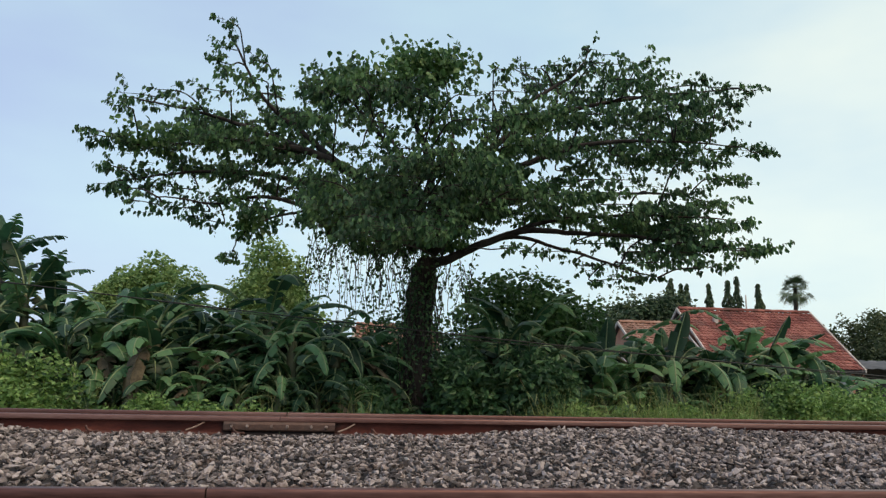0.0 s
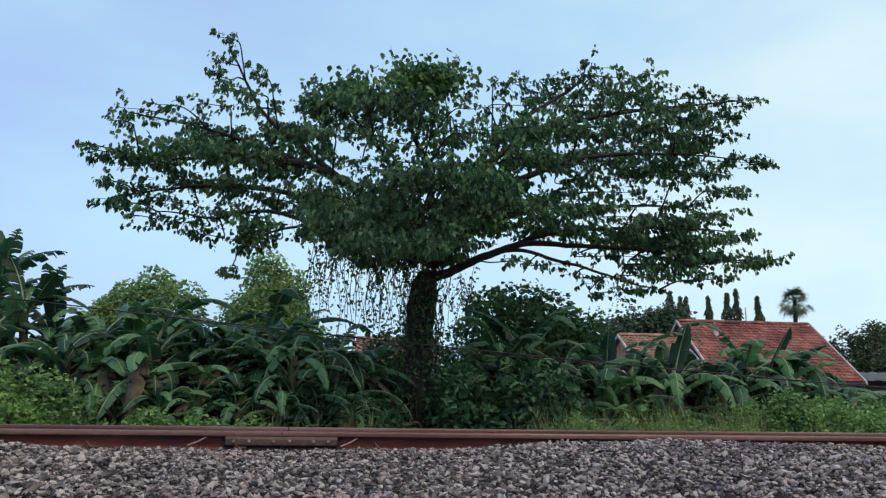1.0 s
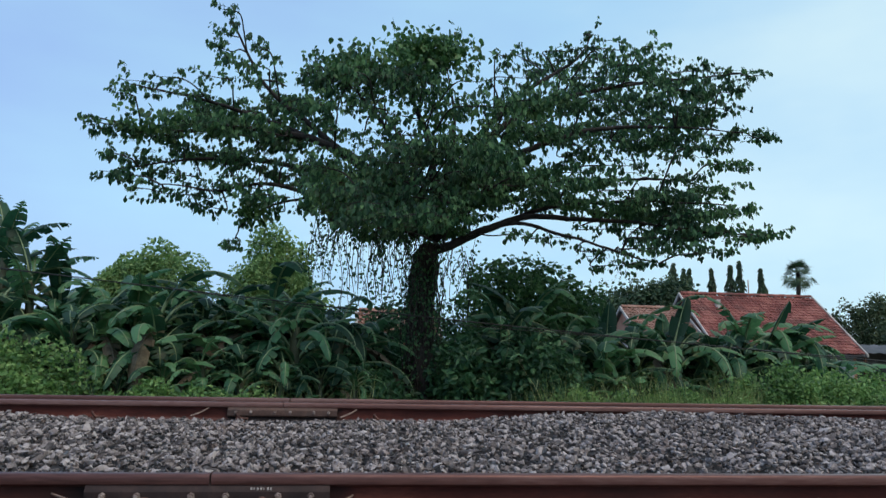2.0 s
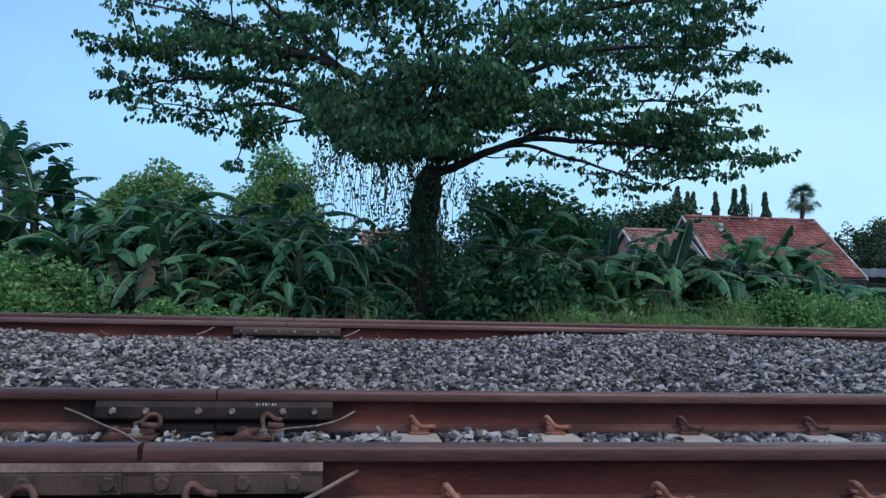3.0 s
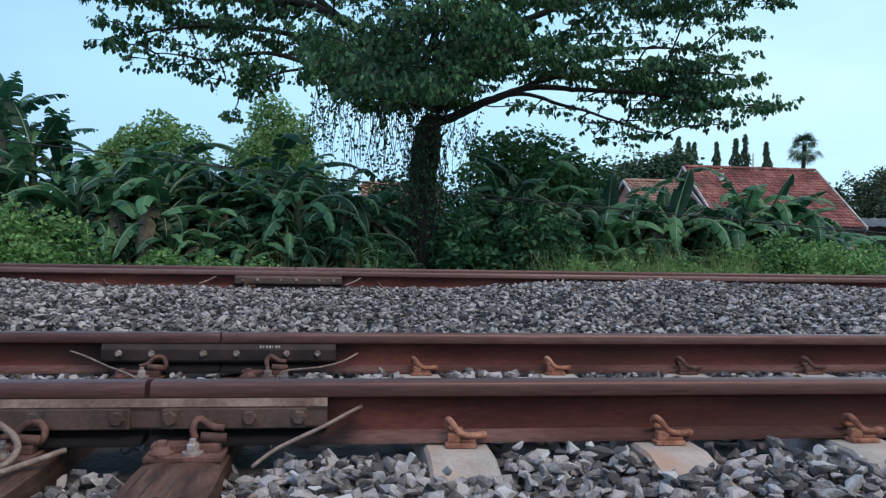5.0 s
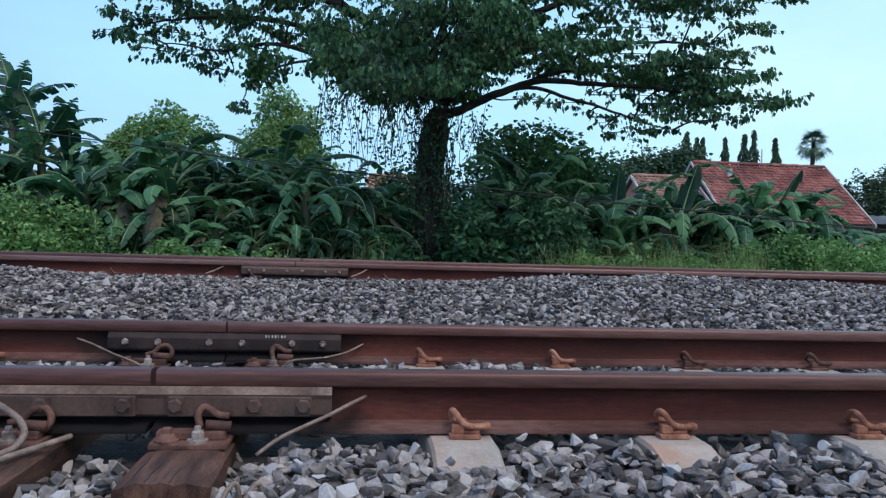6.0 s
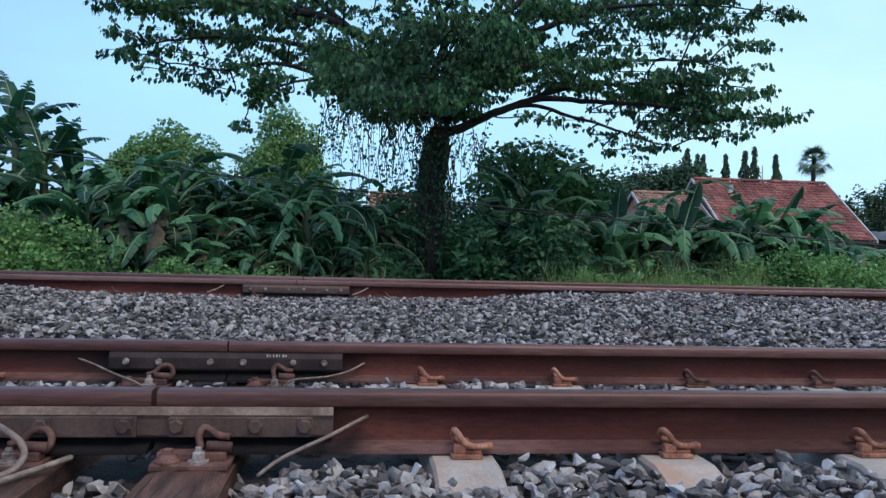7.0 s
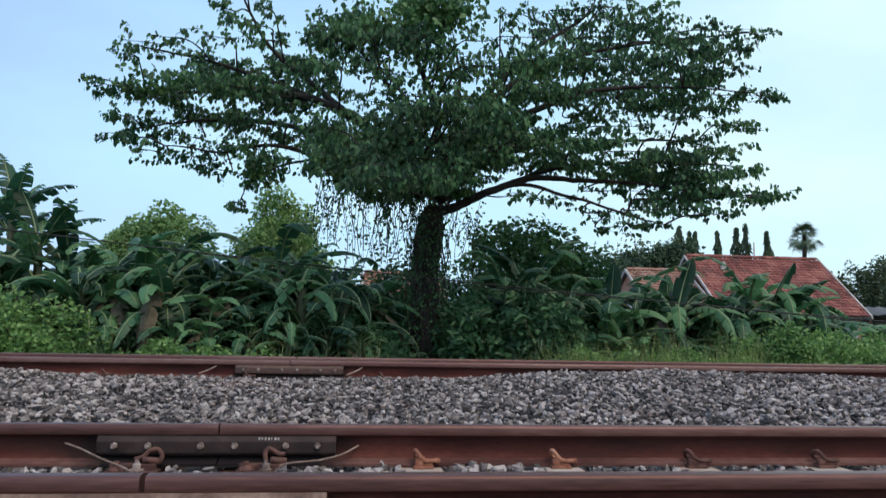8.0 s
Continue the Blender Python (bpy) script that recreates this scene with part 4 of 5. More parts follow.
DENSE = {"left top": 34, "left": 50, "left low": 44, "top": 44, "middle": 70, "right top": 40, "right": 66, "right low": 96, "right tips": 56, "inner": 48}
for label, table in zip(DENSE, (LEFT_TOP, LEFT_MID, LEFT_LOW, TOP, MID, RIGHT_TOP, RIGHT_MID, RIGHT_LOW, RIGHT_TIPS, INNER)):
    for x, z, w, h, full in table:
        reach = min(1.0, abs(x - 1.35) / 6.5)
        layers = 1 if full < 0.95 else 2
        for q in range(layers):
            front = -1.3 if table is MID else 0.0
            y = float(np.clip(rng.normal(13.9 + front + (0.9 if q else -0.3), 0.35 + 1.0 * (1 - reach)), 10.9, 17.4))
            leafy_layer(x, z, w, h, full, y, DENSE[label])

lp, ld = np.concatenate(leafpos), np.concatenate(leafdir)

tree = empty("tree", "broad spreading dark green tree with drooping leaves and vines", "tree", "", TREE)


def tree_part(g, name, mats, smooth, label=""):
    ob = g.thing(name, mats, smooth, tree, label)
    ob.matrix_parent_inverse = Matrix.Translation(TREE).inverted()
    return ob


g = Geo()
trunk_line = smooth_line([(1.27, 14, -0.3), (1.25, 14, 0.5), (1.21, 14, 1.4), (1.20, 14, 2.1), (1.28, 14, 2.55), (1.40, 14, 2.95)], 26)
tube(g, trunk_line, np.interp(np.linspace(0, 1, 26), [0, 0.12, 0.35, 0.75, 0.88, 1], [0.42, 0.30, 0.24, 0.19, 0.23, 0.14]), 16)
for a in range(9):
    t = a * 2 * math.pi / 9 + rng.uniform(-0.2, 0.2)
    c, s2 = math.cos(t), math.sin(t)
    tube(g, smooth_line([(1.27 + c * 0.62, 14 + s2 * 0.62, -0.42), (1.26 + c * 0.31, 14 + s2 * 0.31, -0.05), (1.25 + c * 0.22, 14 + s2 * 0.22, 0.7),
                         (1.26 + c * 0.16, 14 + s2 * 0.16, 1.7), (1.38 + c * 0.17, 14 + s2 * 0.17, 2.6)], 14), [0.075 - 0.003 * q for q in range(14)], 7)
tree_part(g, "trunk", M_TRUNK, True, "dark fluted trunk with clinging roots")
tagged(tree_part(wood, "branchwork", M_TRUNK, True), kind="stuff")
g = Geo()
leaves(g, lp, 0.096, 1.1, 0.38, ld, 0, 0.92)
tree_part(g, "crown", M_LEAF, False)
# creepers over the upper middle of the crown
g = Geo()
cx = np.concatenate([rng.normal(c, d, (n, 3)) for c, d, n in (((1.25, 13.3, 6.45), (0.42, 0.3, 0.13), 900), ((-0.15, 13.4, 6.1), (0.35, 0.3, 0.12), 600), ((0.75, 13.3, 6.05), (0.4, 0.3, 0.12), 500),
                                                             ((-3.6, 13.2, 4.75), (0.3, 0.3, 0.07), 200), ((-1.75, 13.2, 3.35), (0.14, 0.2, 0.14), 180), ((1.0, 13.0, 5.2), (0.5, 0.3, 0.3), 250))])
leaves(g, cx, 0.12, 0.7, 0.6)
tree_part(g, "creeper", M_VINE, False, "paler green creeper over the crown")
# hanging roots and strands
g, vl = Geo(), []
for q in range(200):
    if q < 80:
        x, y, z = rng.uniform(-0.75, 1.15), rng.normal(13.8, 0.6), rng.uniform(3.0, 3.6)
        ln = rng.uniform(0.35, 1.0) ** 1.3 * 1.8
    elif q < 105:
        x, y, z = rng.uniform(1.4, 2.2), rng.normal(13.9, 0.5), rng.uniform(2.6, 3.1)
        ln = rng.uniform(0.4, 1.3)
    else:
        x, y, z = rng.uniform(-3.1, -0.8), rng.normal(13.6, 0.5), rng.uniform(3.95, 4.35)
        ln = rng.uniform(0.2, 0.75)
    if q >= 125:
        x, y, z = 1.27 + rng.choice([-1, -1, 1]) * rng.uniform(0.05, 0.36), rng.normal(13.68, 0.12), rng.uniform(1.3, 3.0)
        ln = rng.uniform(0.6, 1.9)
    t = np.linspace(0, 1, 9)
    w = rng.uniform(0, 6)
    path = np.column_stack([x + 0.06 * np.sin(t * 5 + w) + rng.normal(0, 0.08) * t, y + 0.05 * np.cos(t * 4 + w), z - ln * t])
    tube(g, path, rng.uniform(0.003, 0.008), 4, cap=False)
    if rng.random() < 0.72:
        k = rng.integers(10, 30)
        s = rng.integers(0, 9, k)
        vl.append(path[s] + rng.normal(0, 0.06, (k, 3)))
tagged(tree_part(g, "hanging_root_curtain", M_BARK, True), kind="stuff")
g = Geo()
leaves(g, np.concatenate(vl), 0.066, 0.7, 0.6)
tree_part(g, "hanging_leaves", M_LEAF, False)

# ---- banana plants ----
def banana_leaf(length, width, lift, bend, torn, seed, curl=0.0):
    """One big leaf: an arching midrib with a folded, torn blade. Grows from the origin along +x and up."""
    r = np.random.default_rng(seed)
    n = 22
    s = np.linspace(0, 1, n + 1)
    el = lift - bend * s ** 1.4
    step = length / n
    x = np.concatenate([[0], np.cumsum(np.cos(el[:-1]) * step)])
    z = np.concatenate([[0], np.cumsum(np.sin(el[:-1]) * step)])
    yb = curl * s ** 2 * length * 0.3
    mid_l = np.column_stack([x, yb, z])
    up = np.column_stack([-np.sin(el), np.zeros(n + 1), np.cos(el)])
    g = Geo()
    tube(g, mid_l, np.linspace(0.026, 0.005, n + 1), 4, 1)
    stalk = 0.14
    u = np.clip((s - stalk) / (1 - stalk), 0, 1)
    w = width * 0.5 * np.clip(np.sin(np.pi * np.clip(u * 0.96 + 0.04, 0, 1)) ** 0.55, 0.02, 1) * (u > 0)
    for side in (-1, 1):
        hang = r.uniform(0.05, 0.3)
        k = 0
        while k < n:
            m = min(n, k + (r.integers(1, 4) if r.random() < torn else r.integers(4, 9)))
            if s[m] <= stalk:
                k = m
                continue
            drop = hang + r.normal(0.05, 0.18) + 0.35 * torn * r.random()
            slip = r.uniform(0, 0.03) if torn > 0.3 else 0.004
            idx = np.arange(max(k, 3), m + 1)
            if len(idx) >= 2:
                rows = []
                for f, q in ((0.02, 0.02), (0.5, 0.46), (1.0, 0.88)):
                    lean = 0.10 * f * length * 0.4
                    shift = np.interp(idx, [idx[0], idx[-1]], [slip * f, -slip * f])
                    off = np.array([0, side, 0]) * (w[idx] * q)[:, None] + up[idx] * (w[idx] * (0.30 * f - (drop + 0.25) * f * f))[:, None]
                    along = np.column_stack([np.cos(el[idx]), 0 * idx, np.sin(el[idx])]) * (shift + lean)[:, None]
                    rows.append(mid_l[idx] + off + along)
                c = len(idx)
                fs = [(a * c + b, a * c + b + 1, (a + 1) * c + b + 1, (a + 1) * c + b) for a in range(2) for b in range(c - 1)]
                g.add(np.concatenate(rows), fs, 0)
            k = m
    return g


LEAF_KINDS = []
for q in range(22):
    r = np.random.default_rng(100 + q)
    LEAF_KINDS.append(banana_leaf(r.uniform(0.8, 1.4), r.uniform(0.20, 0.34), radians(r.uniform(30, 86)), radians(r.uniform(50, 185)), r.uniform(0.5, 1.0), 200 + q, r.uniform(-0.5, 0.5))
                      .mesh("leaf", [M_BANANA, M_RIB], True))
UPRIGHT = [banana_leaf(1.05, 0.34, radians(82), radians(12 + 9 * q), 0.3, 300 + q).mesh("leaf", [M_BANANA, M_RIB], True) for q in range(3)]
DRY = [banana_leaf(1.25, 0.22, radians(15), radians(115), 0.9, 320 + q).mesh("dead_leaf", [M_DRY, M_DRY], True) for q in range(3)]


def banana_plant(height, n, seed, spear=True):
    r = np.random.default_rng(seed)
    plant = empty("banana_plant", "green banana plant with large torn arching leaves", "banana plant", "banana thicket")
    s = Geo()
    line = smooth_line([(0, 0, -0.1), (0.02, 0.01, height * 0.5), (0.0, 0.0, height)], 10)
    tube(s, line, np.linspace(0.12, 0.06, 10), 10)
    s.thing("stem", M_PSTEM, True, plant)
    for q in range(n):
        ob = new("leaf", LEAF_KINDS[r.integers(0, len(LEAF_KINDS))])
        ob.parent = plant
        a = q * 137.5 + r.uniform(-25, 25)
        ob.matrix_basis = pose(0, 0, height - 0.02 - 0.045 * (n - q) * r.uniform(0.5, 1.2), 0, r.uniform(-4, 26) * (1 - q / n), a) @ Matrix.Scale(r.uniform(0.8, 1.1), 4)
    if spear:
        ob = new("leaf", UPRIGHT[r.integers(0, 3)])
        ob.parent = plant
        ob.matrix_basis = pose(0, 0, height - 0.05, 0, r.uniform(8, 26), r.uniform(0, 360)) @ Matrix.Scale(0.85, 4)
    ob = new("dead_leaf", DRY[seed % 3])
    ob.parent = plant
    ob.matrix_basis = pose(0, 0, height * 0.82, 0, 10, r.uniform(0, 360))
    return plant


KINDS = [banana_plant(h, n, 40 + q, sp) for q, (h, n, sp) in enumerate([(1.15, 24, False), (1.4, 24, False), (0.85, 20, False), (1.25, 24, False), (0.9, 19, True)])]
# x, y, kind, scale: rows of plants along the foot of the bank
PLANTS = [(-5.1, 14.9, 1, 1.11), (-5.3, 14.0, 0, 1.32), (-4.55, 13.4, 3, 1.16), (-3.9, 14.1, 1, 1.16), (-3.2, 13.3, 0, 1.11), (-2.6, 14.0, 3, 1.20), (-2.0, 13.2, 2, 1.20),
          (-1.4, 13.8, 0, 1.20), (-0.85, 13.1, 3, 1.05), (-0.25, 13.7, 0, 1.03), (-6.9, 13.6, 3, 1.29), (-7.8, 14.4, 1, 1.41)]
PLANTS_EAST = [(3.35, 13.6, 4, 1.31), (2.7, 13.9, 0, 1.06), (3.9, 14.0, 3, 1.07), (4.5, 13.3, 2, 1.07), (5.25, 13.9, 0, 1.01), (5.75, 13.6, 4, 1.07), (6.5, 14.2, 2, 1.07), (7.0, 13.7, 2, 1.01),
               (7.75, 14.0, 4, 1.07), (8.2, 13.7, 0, 0.72), (8.8, 14.0, 2, 0.62), (6.7, 14.7, 0, 1.0), (7.5, 14.3, 0, 1.12), (8.2, 14.3, 3, 1.12), (8.85, 14.2, 0, 0.95), (6.9, 14.0, 3, 0.95), (9.5, 14.3, 2, 0.9)]
SUCKERS = [(-5.6, 13.0, 2, 0.63), (-4.9, 12.8, 0, 0.59), (-4.2, 12.9, 2, 0.66), (-3.6, 12.7, 3, 0.55), (-2.9, 12.7, 2, 0.66), (-2.3, 12.6, 0, 0.59), (-1.7, 12.6, 2, 0.66), (-1.1, 12.5, 0, 0.55),
           (-0.5, 12.7, 2, 0.66), (0.1, 12.8, 3, 0.50), (2.3, 13.0, 2, 0.59), (3.0, 12.7, 0, 0.51), (3.7, 12.9, 2, 0.63), (4.9, 12.8, 2, 0.59), (5.6, 13.0, 0, 0.50), (6.3, 13.1, 2, 0.55), (7.2, 12.9, 2, 0.55), (8.3, 13.0, 2, 0.55)]
BACK = [(-7.0, 16.0, 0, 1.03), (-5.6, 16.2, 1, 0.91), (-4.6, 15.8, 3, 0.99), (-3.4, 15.6, 0, 0.99), (-2.4, 15.8, 1, 0.86), (-1.2, 15.4, 3, 0.86), (4.4, 15.6, 0, 0.82)]
FILL = [(-6.1, 13.8, 0, 1.2), (-5.3, 14.7, 1, 1.3), (-4.7, 14.9, 1, 1.2), (-4.0, 15.0, 1, 1.1), (-3.1, 15.1, 1, 1.08), (-2.3, 15.1, 1, 1.1), (-1.5, 15.0, 1, 1.12), (-4.9, 14.6, 3, 1.25), (-4.3, 13.8, 0, 1.1), (-3.5, 14.6, 3, 1.12), (-2.9, 14.5, 1, 1.0), (-2.2, 14.6, 3, 1.1), (-1.7, 14.3, 1, 0.98), (-1.0, 14.4, 0, 1.12), (-0.5, 14.3, 3, 0.95), (0.1, 14.9, 3, 1.1), (-0.8, 15.3, 1, 1.1),
        (3.3, 14.6, 1, 1.25), (4.2, 14.7, 0, 0.95), (5.0, 14.6, 4, 1.1), (6.0, 14.5, 4, 1.0)]
first = set()
for table in (PLANTS, PLANTS_EAST, SUCKERS, BACK, FILL):
    for q, (x, y, kind, s) in enumerate(table):
        m = pose(x, y, ground_z(y), rng.uniform(-4, 4), rng.uniform(-4, 4), rng.uniform(0, 360)) @ Matrix.Scale(s, 4)
        if kind in first:
            copy_thing(KINDS[kind], m)
        else:
            first.add(kind)
            KINDS[kind].matrix_basis = m
TATTERED = [banana_leaf(1.35, 0.42, radians(80 - 5 * q), radians(25 + 14 * q), 1.0, 340 + q, 0.3).mesh("leaf", [M_BANANA, M_RIB], True) for q in range(4)]
for x, y, h, s in ((-6.3, 14.6, 2.95, 1.0), (-5.65, 14.2, 2.35, 0.95), (-7.0, 15.0, 2.8, 1.0)):
    plant = empty("banana_plant", "tall banana plant with wind-tattered upright leaves", "banana plant", "banana thicket", (x, y, ground_z(y)))
    g = Geo()
    tube(g, smooth_line([(0, 0, -0.1), (0.05, 0, h * 0.5), (0.0, 0.0, h)], 10), np.linspace(0.13, 0.06, 10), 10)
    g.thing("stem", M_PSTEM, True, plant)
    for q in range(9):
        ob = new("leaf", TATTERED[q % 4])
        ob.parent = plant
        ob.matrix_basis = pose(0, 0, h - 0.05 * (9 - q), 0, (9 - q) * 3.5, q * 137.5 + 40 * x) @ Matrix.Scale(s, 4)
if 4 not in first:
    KINDS[4].matrix_basis = pose(-8.6, 13.8, ground_z(13.8))


# ---- shrubs and far trees ----
def bush(name, at, size, n, leaf, mat, label, category, group="", clumps=14, droop=0.3, stems=9, seed=1, narrow=1.0, shell=0.55, cone=0.0, trunk=0.0):
    """Foliage as many small leaves on uneven clumps, carried by branching stems."""
    r = np.random.default_rng(seed)
    thing = empty(name, label, category, group, at)
    c = r.normal(0, 1, (clumps, 3))
    c /= np.linalg.norm(c, axis=1)[:, None]
    c *= r.uniform(0.35, 0.80, (clumps, 1)) ** 0.6
    c[:, 2] = np.abs(c[:, 2]) if not trunk else c[:, 2]
    if cone:
        c[:, :2] *= (1.0 - cone * np.clip(c[:, 2:3], 0, 1))
    rad = r.uniform(0.26, 0.46, clumps)
    k = r.integers(0, clumps, n)
    d = r.normal(0, 1, (n, 3))
    d /= np.linalg.norm(d, axis=1)[:, None]
    p = (c[k] + d * rad[k][:, None] * r.uniform(shell, 1.12, (n, 1)) * (1 if not cone else (1.0 - 0.5 * cone * np.clip(c[k][:, 2:3], 0, 1)))) * np.array(size)
    base = trunk
    p[:, 2] += base
    p = p[p[:, 2] > 0.02]
    g = Geo()
    leaves(g, p, leaf, droop, 0.6, d[:len(p)] * 0.4, 0, narrow)
    g.thing("foliage", mat, False, thing)
    g = Geo()
    for q in range(stems):
        e = c[q % clumps] * np.array(size) + (0, 0, base)
        tube(g, smooth_line([(r.normal(0, 0.04), r.normal(0, 0.04), -0.15), (e[0] * 0.25, e[1] * 0.25, max(e[2] * 0.5, 0.1)), e], 8),
             np.linspace(0.012 + 0.02 * max(size) * (1.0 if not trunk else 1.6), 0.004 + 0.004 * max(size), 8), 6)
    g.thing("stemwork", M_BARK, True, thing, "", kind="stuff")
    return thing


def gz(x, y):
    return (x, y, ground_z(y))


SH = "bright green leafy shrub on the trackside"
bush("shrub", gz(-4.85, 11.9), (1.12, 0.75, 1.24), 11000, 0.08, M_SHRUB, SH, "shrub", "trackside shrubs", 26, 0.1, seed=3, narrow=0.8)
bush("shrub", gz(-6.4, 12.0), (0.95, 0.75, 1.05), 6000, 0.08, M_SHRUB, SH, "shrub", "trackside shrubs", 22, 0.1, seed=4, narrow=0.8)
for q, (x, y, w, h, n) in enumerate([(-2.7, 11.6, 0.55, 0.50, 1300), (-2.0, 11.5, 0.5, 0.46, 1100), (-3.3, 11.8, 0.4, 0.36, 600), (-1.35, 11.6, 0.35, 0.40, 500), (4.0, 11.7, 0.45, 0.48, 900),
                                     (6.2, 11.9, 0.6, 0.66, 1500), (6.9, 11.7, 0.7, 0.76, 1900), (7.7, 12.0, 0.7, 0.74, 1700), (8.5, 11.8, 0.6, 0.55, 1200), (5.3, 11.9, 0.6, 0.52, 1300), (9.3, 11.7, 0.6, 0.6, 900), (9.0, 12.6, 0.7, 0.85, 1700), (8.2, 12.8, 0.7, 0.8, 1700), (4.6, 11.3, 0.4, 0.42, 500), (3.5, 11.9, 0.45, 0.5, 700), (5.8, 11.2, 0.4, 0.4, 500)]):
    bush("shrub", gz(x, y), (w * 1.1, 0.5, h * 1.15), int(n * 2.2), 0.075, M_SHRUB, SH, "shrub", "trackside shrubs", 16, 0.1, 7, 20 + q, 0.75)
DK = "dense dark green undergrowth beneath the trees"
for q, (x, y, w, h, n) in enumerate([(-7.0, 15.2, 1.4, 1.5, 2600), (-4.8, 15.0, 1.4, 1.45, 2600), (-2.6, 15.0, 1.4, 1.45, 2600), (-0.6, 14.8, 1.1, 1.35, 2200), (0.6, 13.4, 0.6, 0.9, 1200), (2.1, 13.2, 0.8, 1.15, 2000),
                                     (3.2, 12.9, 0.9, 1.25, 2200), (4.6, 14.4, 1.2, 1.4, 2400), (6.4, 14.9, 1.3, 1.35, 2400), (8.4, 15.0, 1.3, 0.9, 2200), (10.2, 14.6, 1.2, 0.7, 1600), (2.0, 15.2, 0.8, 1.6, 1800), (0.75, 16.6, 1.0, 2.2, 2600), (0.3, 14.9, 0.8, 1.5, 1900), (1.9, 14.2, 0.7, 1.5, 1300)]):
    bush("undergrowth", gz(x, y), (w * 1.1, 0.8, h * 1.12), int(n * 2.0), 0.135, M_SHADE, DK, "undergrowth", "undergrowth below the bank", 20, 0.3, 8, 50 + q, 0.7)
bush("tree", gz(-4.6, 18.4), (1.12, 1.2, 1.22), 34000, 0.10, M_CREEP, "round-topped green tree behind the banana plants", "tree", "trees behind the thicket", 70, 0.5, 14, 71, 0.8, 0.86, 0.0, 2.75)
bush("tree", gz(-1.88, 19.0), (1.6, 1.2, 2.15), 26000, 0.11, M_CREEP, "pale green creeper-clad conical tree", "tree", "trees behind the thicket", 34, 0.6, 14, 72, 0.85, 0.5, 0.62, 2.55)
# Vine green on these two: the light they catch is put into the leaf colour.
bush("tree", gz(3.5, 15.9), (1.75, 1.1, 1.25), 13000, 0.12, M_VINE, "bushy dark green tree beside the great trunk", "tree", "trees behind the thicket", 40, 0.4, 16, 73, 0.8, 0.7, 0.0, 2.15)
bush("tree", gz(4.45, 16.4), (0.85, 0.9, 1.0), 4200, 0.12, M_VINE, "bushy dark green tree beside the great trunk", "tree", "trees behind the thicket", 22, 0.4, 12, 74, 0.8, 0.6, 0.0, 1.9)
for q, (x, y, w, h, b) in enumerate([(-20, 52, 7, 2.4, 1.6), (-9, 56, 7, 2.4, 1.6), (2, 54, 7, 2.4, 1.6), (12, 56, 6, 2.6, 2.0), (24.5, 62, 5.5, 3.0, 6.4), (29, 64, 4.5, 2.5, 6.2), (20.5, 50, 3.6, 2.6, 5.4), (26.2, 60, 2.4, 2.0, 7.3)]):
    bush("tree", gz(x, y), (w, w * 0.6, h), 7000, 0.30, M_FAR if x < 18 else M_CYPRESS, "distant dense green tree", "tree", "distant trees", 44, 0.4, 12, 90 + q, 0.9, 0.6, 0.0, b)
for q, (x, y, w, h, b, n) in enumerate([(39.9, 58, 1.7, 1.7, 6.2, 1300), (43.0, 58, 2.6, 2.2, 6.2, 4200), (46.8, 58, 3.4, 2.6, 6.4, 4600), (51.0, 60, 4, 3.2, 6.0, 3600), (43.0, 56, 3.6, 2.2, 4.2, 5200), (39.4, 57, 2.0, 1.6, 4.6, 1800)]):
    bush("tree", gz(x, y), (w, w * 0.6, h), n, 0.26, M_FAR, "distant grey-green open-crowned tree", "tree", "distant trees", 30, 0.2, 22, 120 + q, 0.8, 0.4, 0.0, b)


def column_tree(x, y, top, w, seed):
    """A slender spire of drooping narrow leaves round a straight trunk."""
    r = np.random.default_rng(seed)
    z0 = ground_z(y)
    h = top - z0
    thing = empty("column_tree", "tall slender dark green column tree beyond the house", "tree", "row of column trees", (x, y, z0))
    g = Geo()
    tube(g, [(0, 0, -0.2), (0.03, 0, h * 0.5), (0, 0, h * 0.98)], [0.16, 0.1, 0.02], 8)
    g.thing("trunk", M_BARK, True, thing)
    n = 1500
    t = r.uniform(0, 1, n)
    rad = w * np.clip(1.0 - t ** 1.25, 0.02, 1) * (0.75 + 0.35 * np.sin(t * 31 + seed)) * r.uniform(0.45, 1.05, n)
    a = r.uniform(0, 2 * np.pi, n)
    p = np.column_stack([rad * np.cos(a), rad * np.sin(a), h * (0.25 + 0.75 * t)])
    g = Geo()
    leaves(g, p, 0.34, 1.2, 0.3, np.column_stack([np.cos(a), np.sin(a), 0 * a]) * 0.5, 0, 0.55)
    g.thing("foliage", M_CYPRESS, False, thing)
    return thing


for q, (x, top, w) in enumerate([(26.3, 10.0, 0.95), (27.5, 9.7, 0.62), (28.3, 9.8, 0.66), (29.6, 9.7, 0.58), (31.6, 10.1, 0.85), (32.8, 10.6, 0.66), (33.9, 9.8, 0.52), (34.5, 8.7, 0.5), (35.1, 8.4, 0.5)]):
    column_tree(x, 60 + 0.7 * (q % 3), top, w * 1.9, 130 + q)


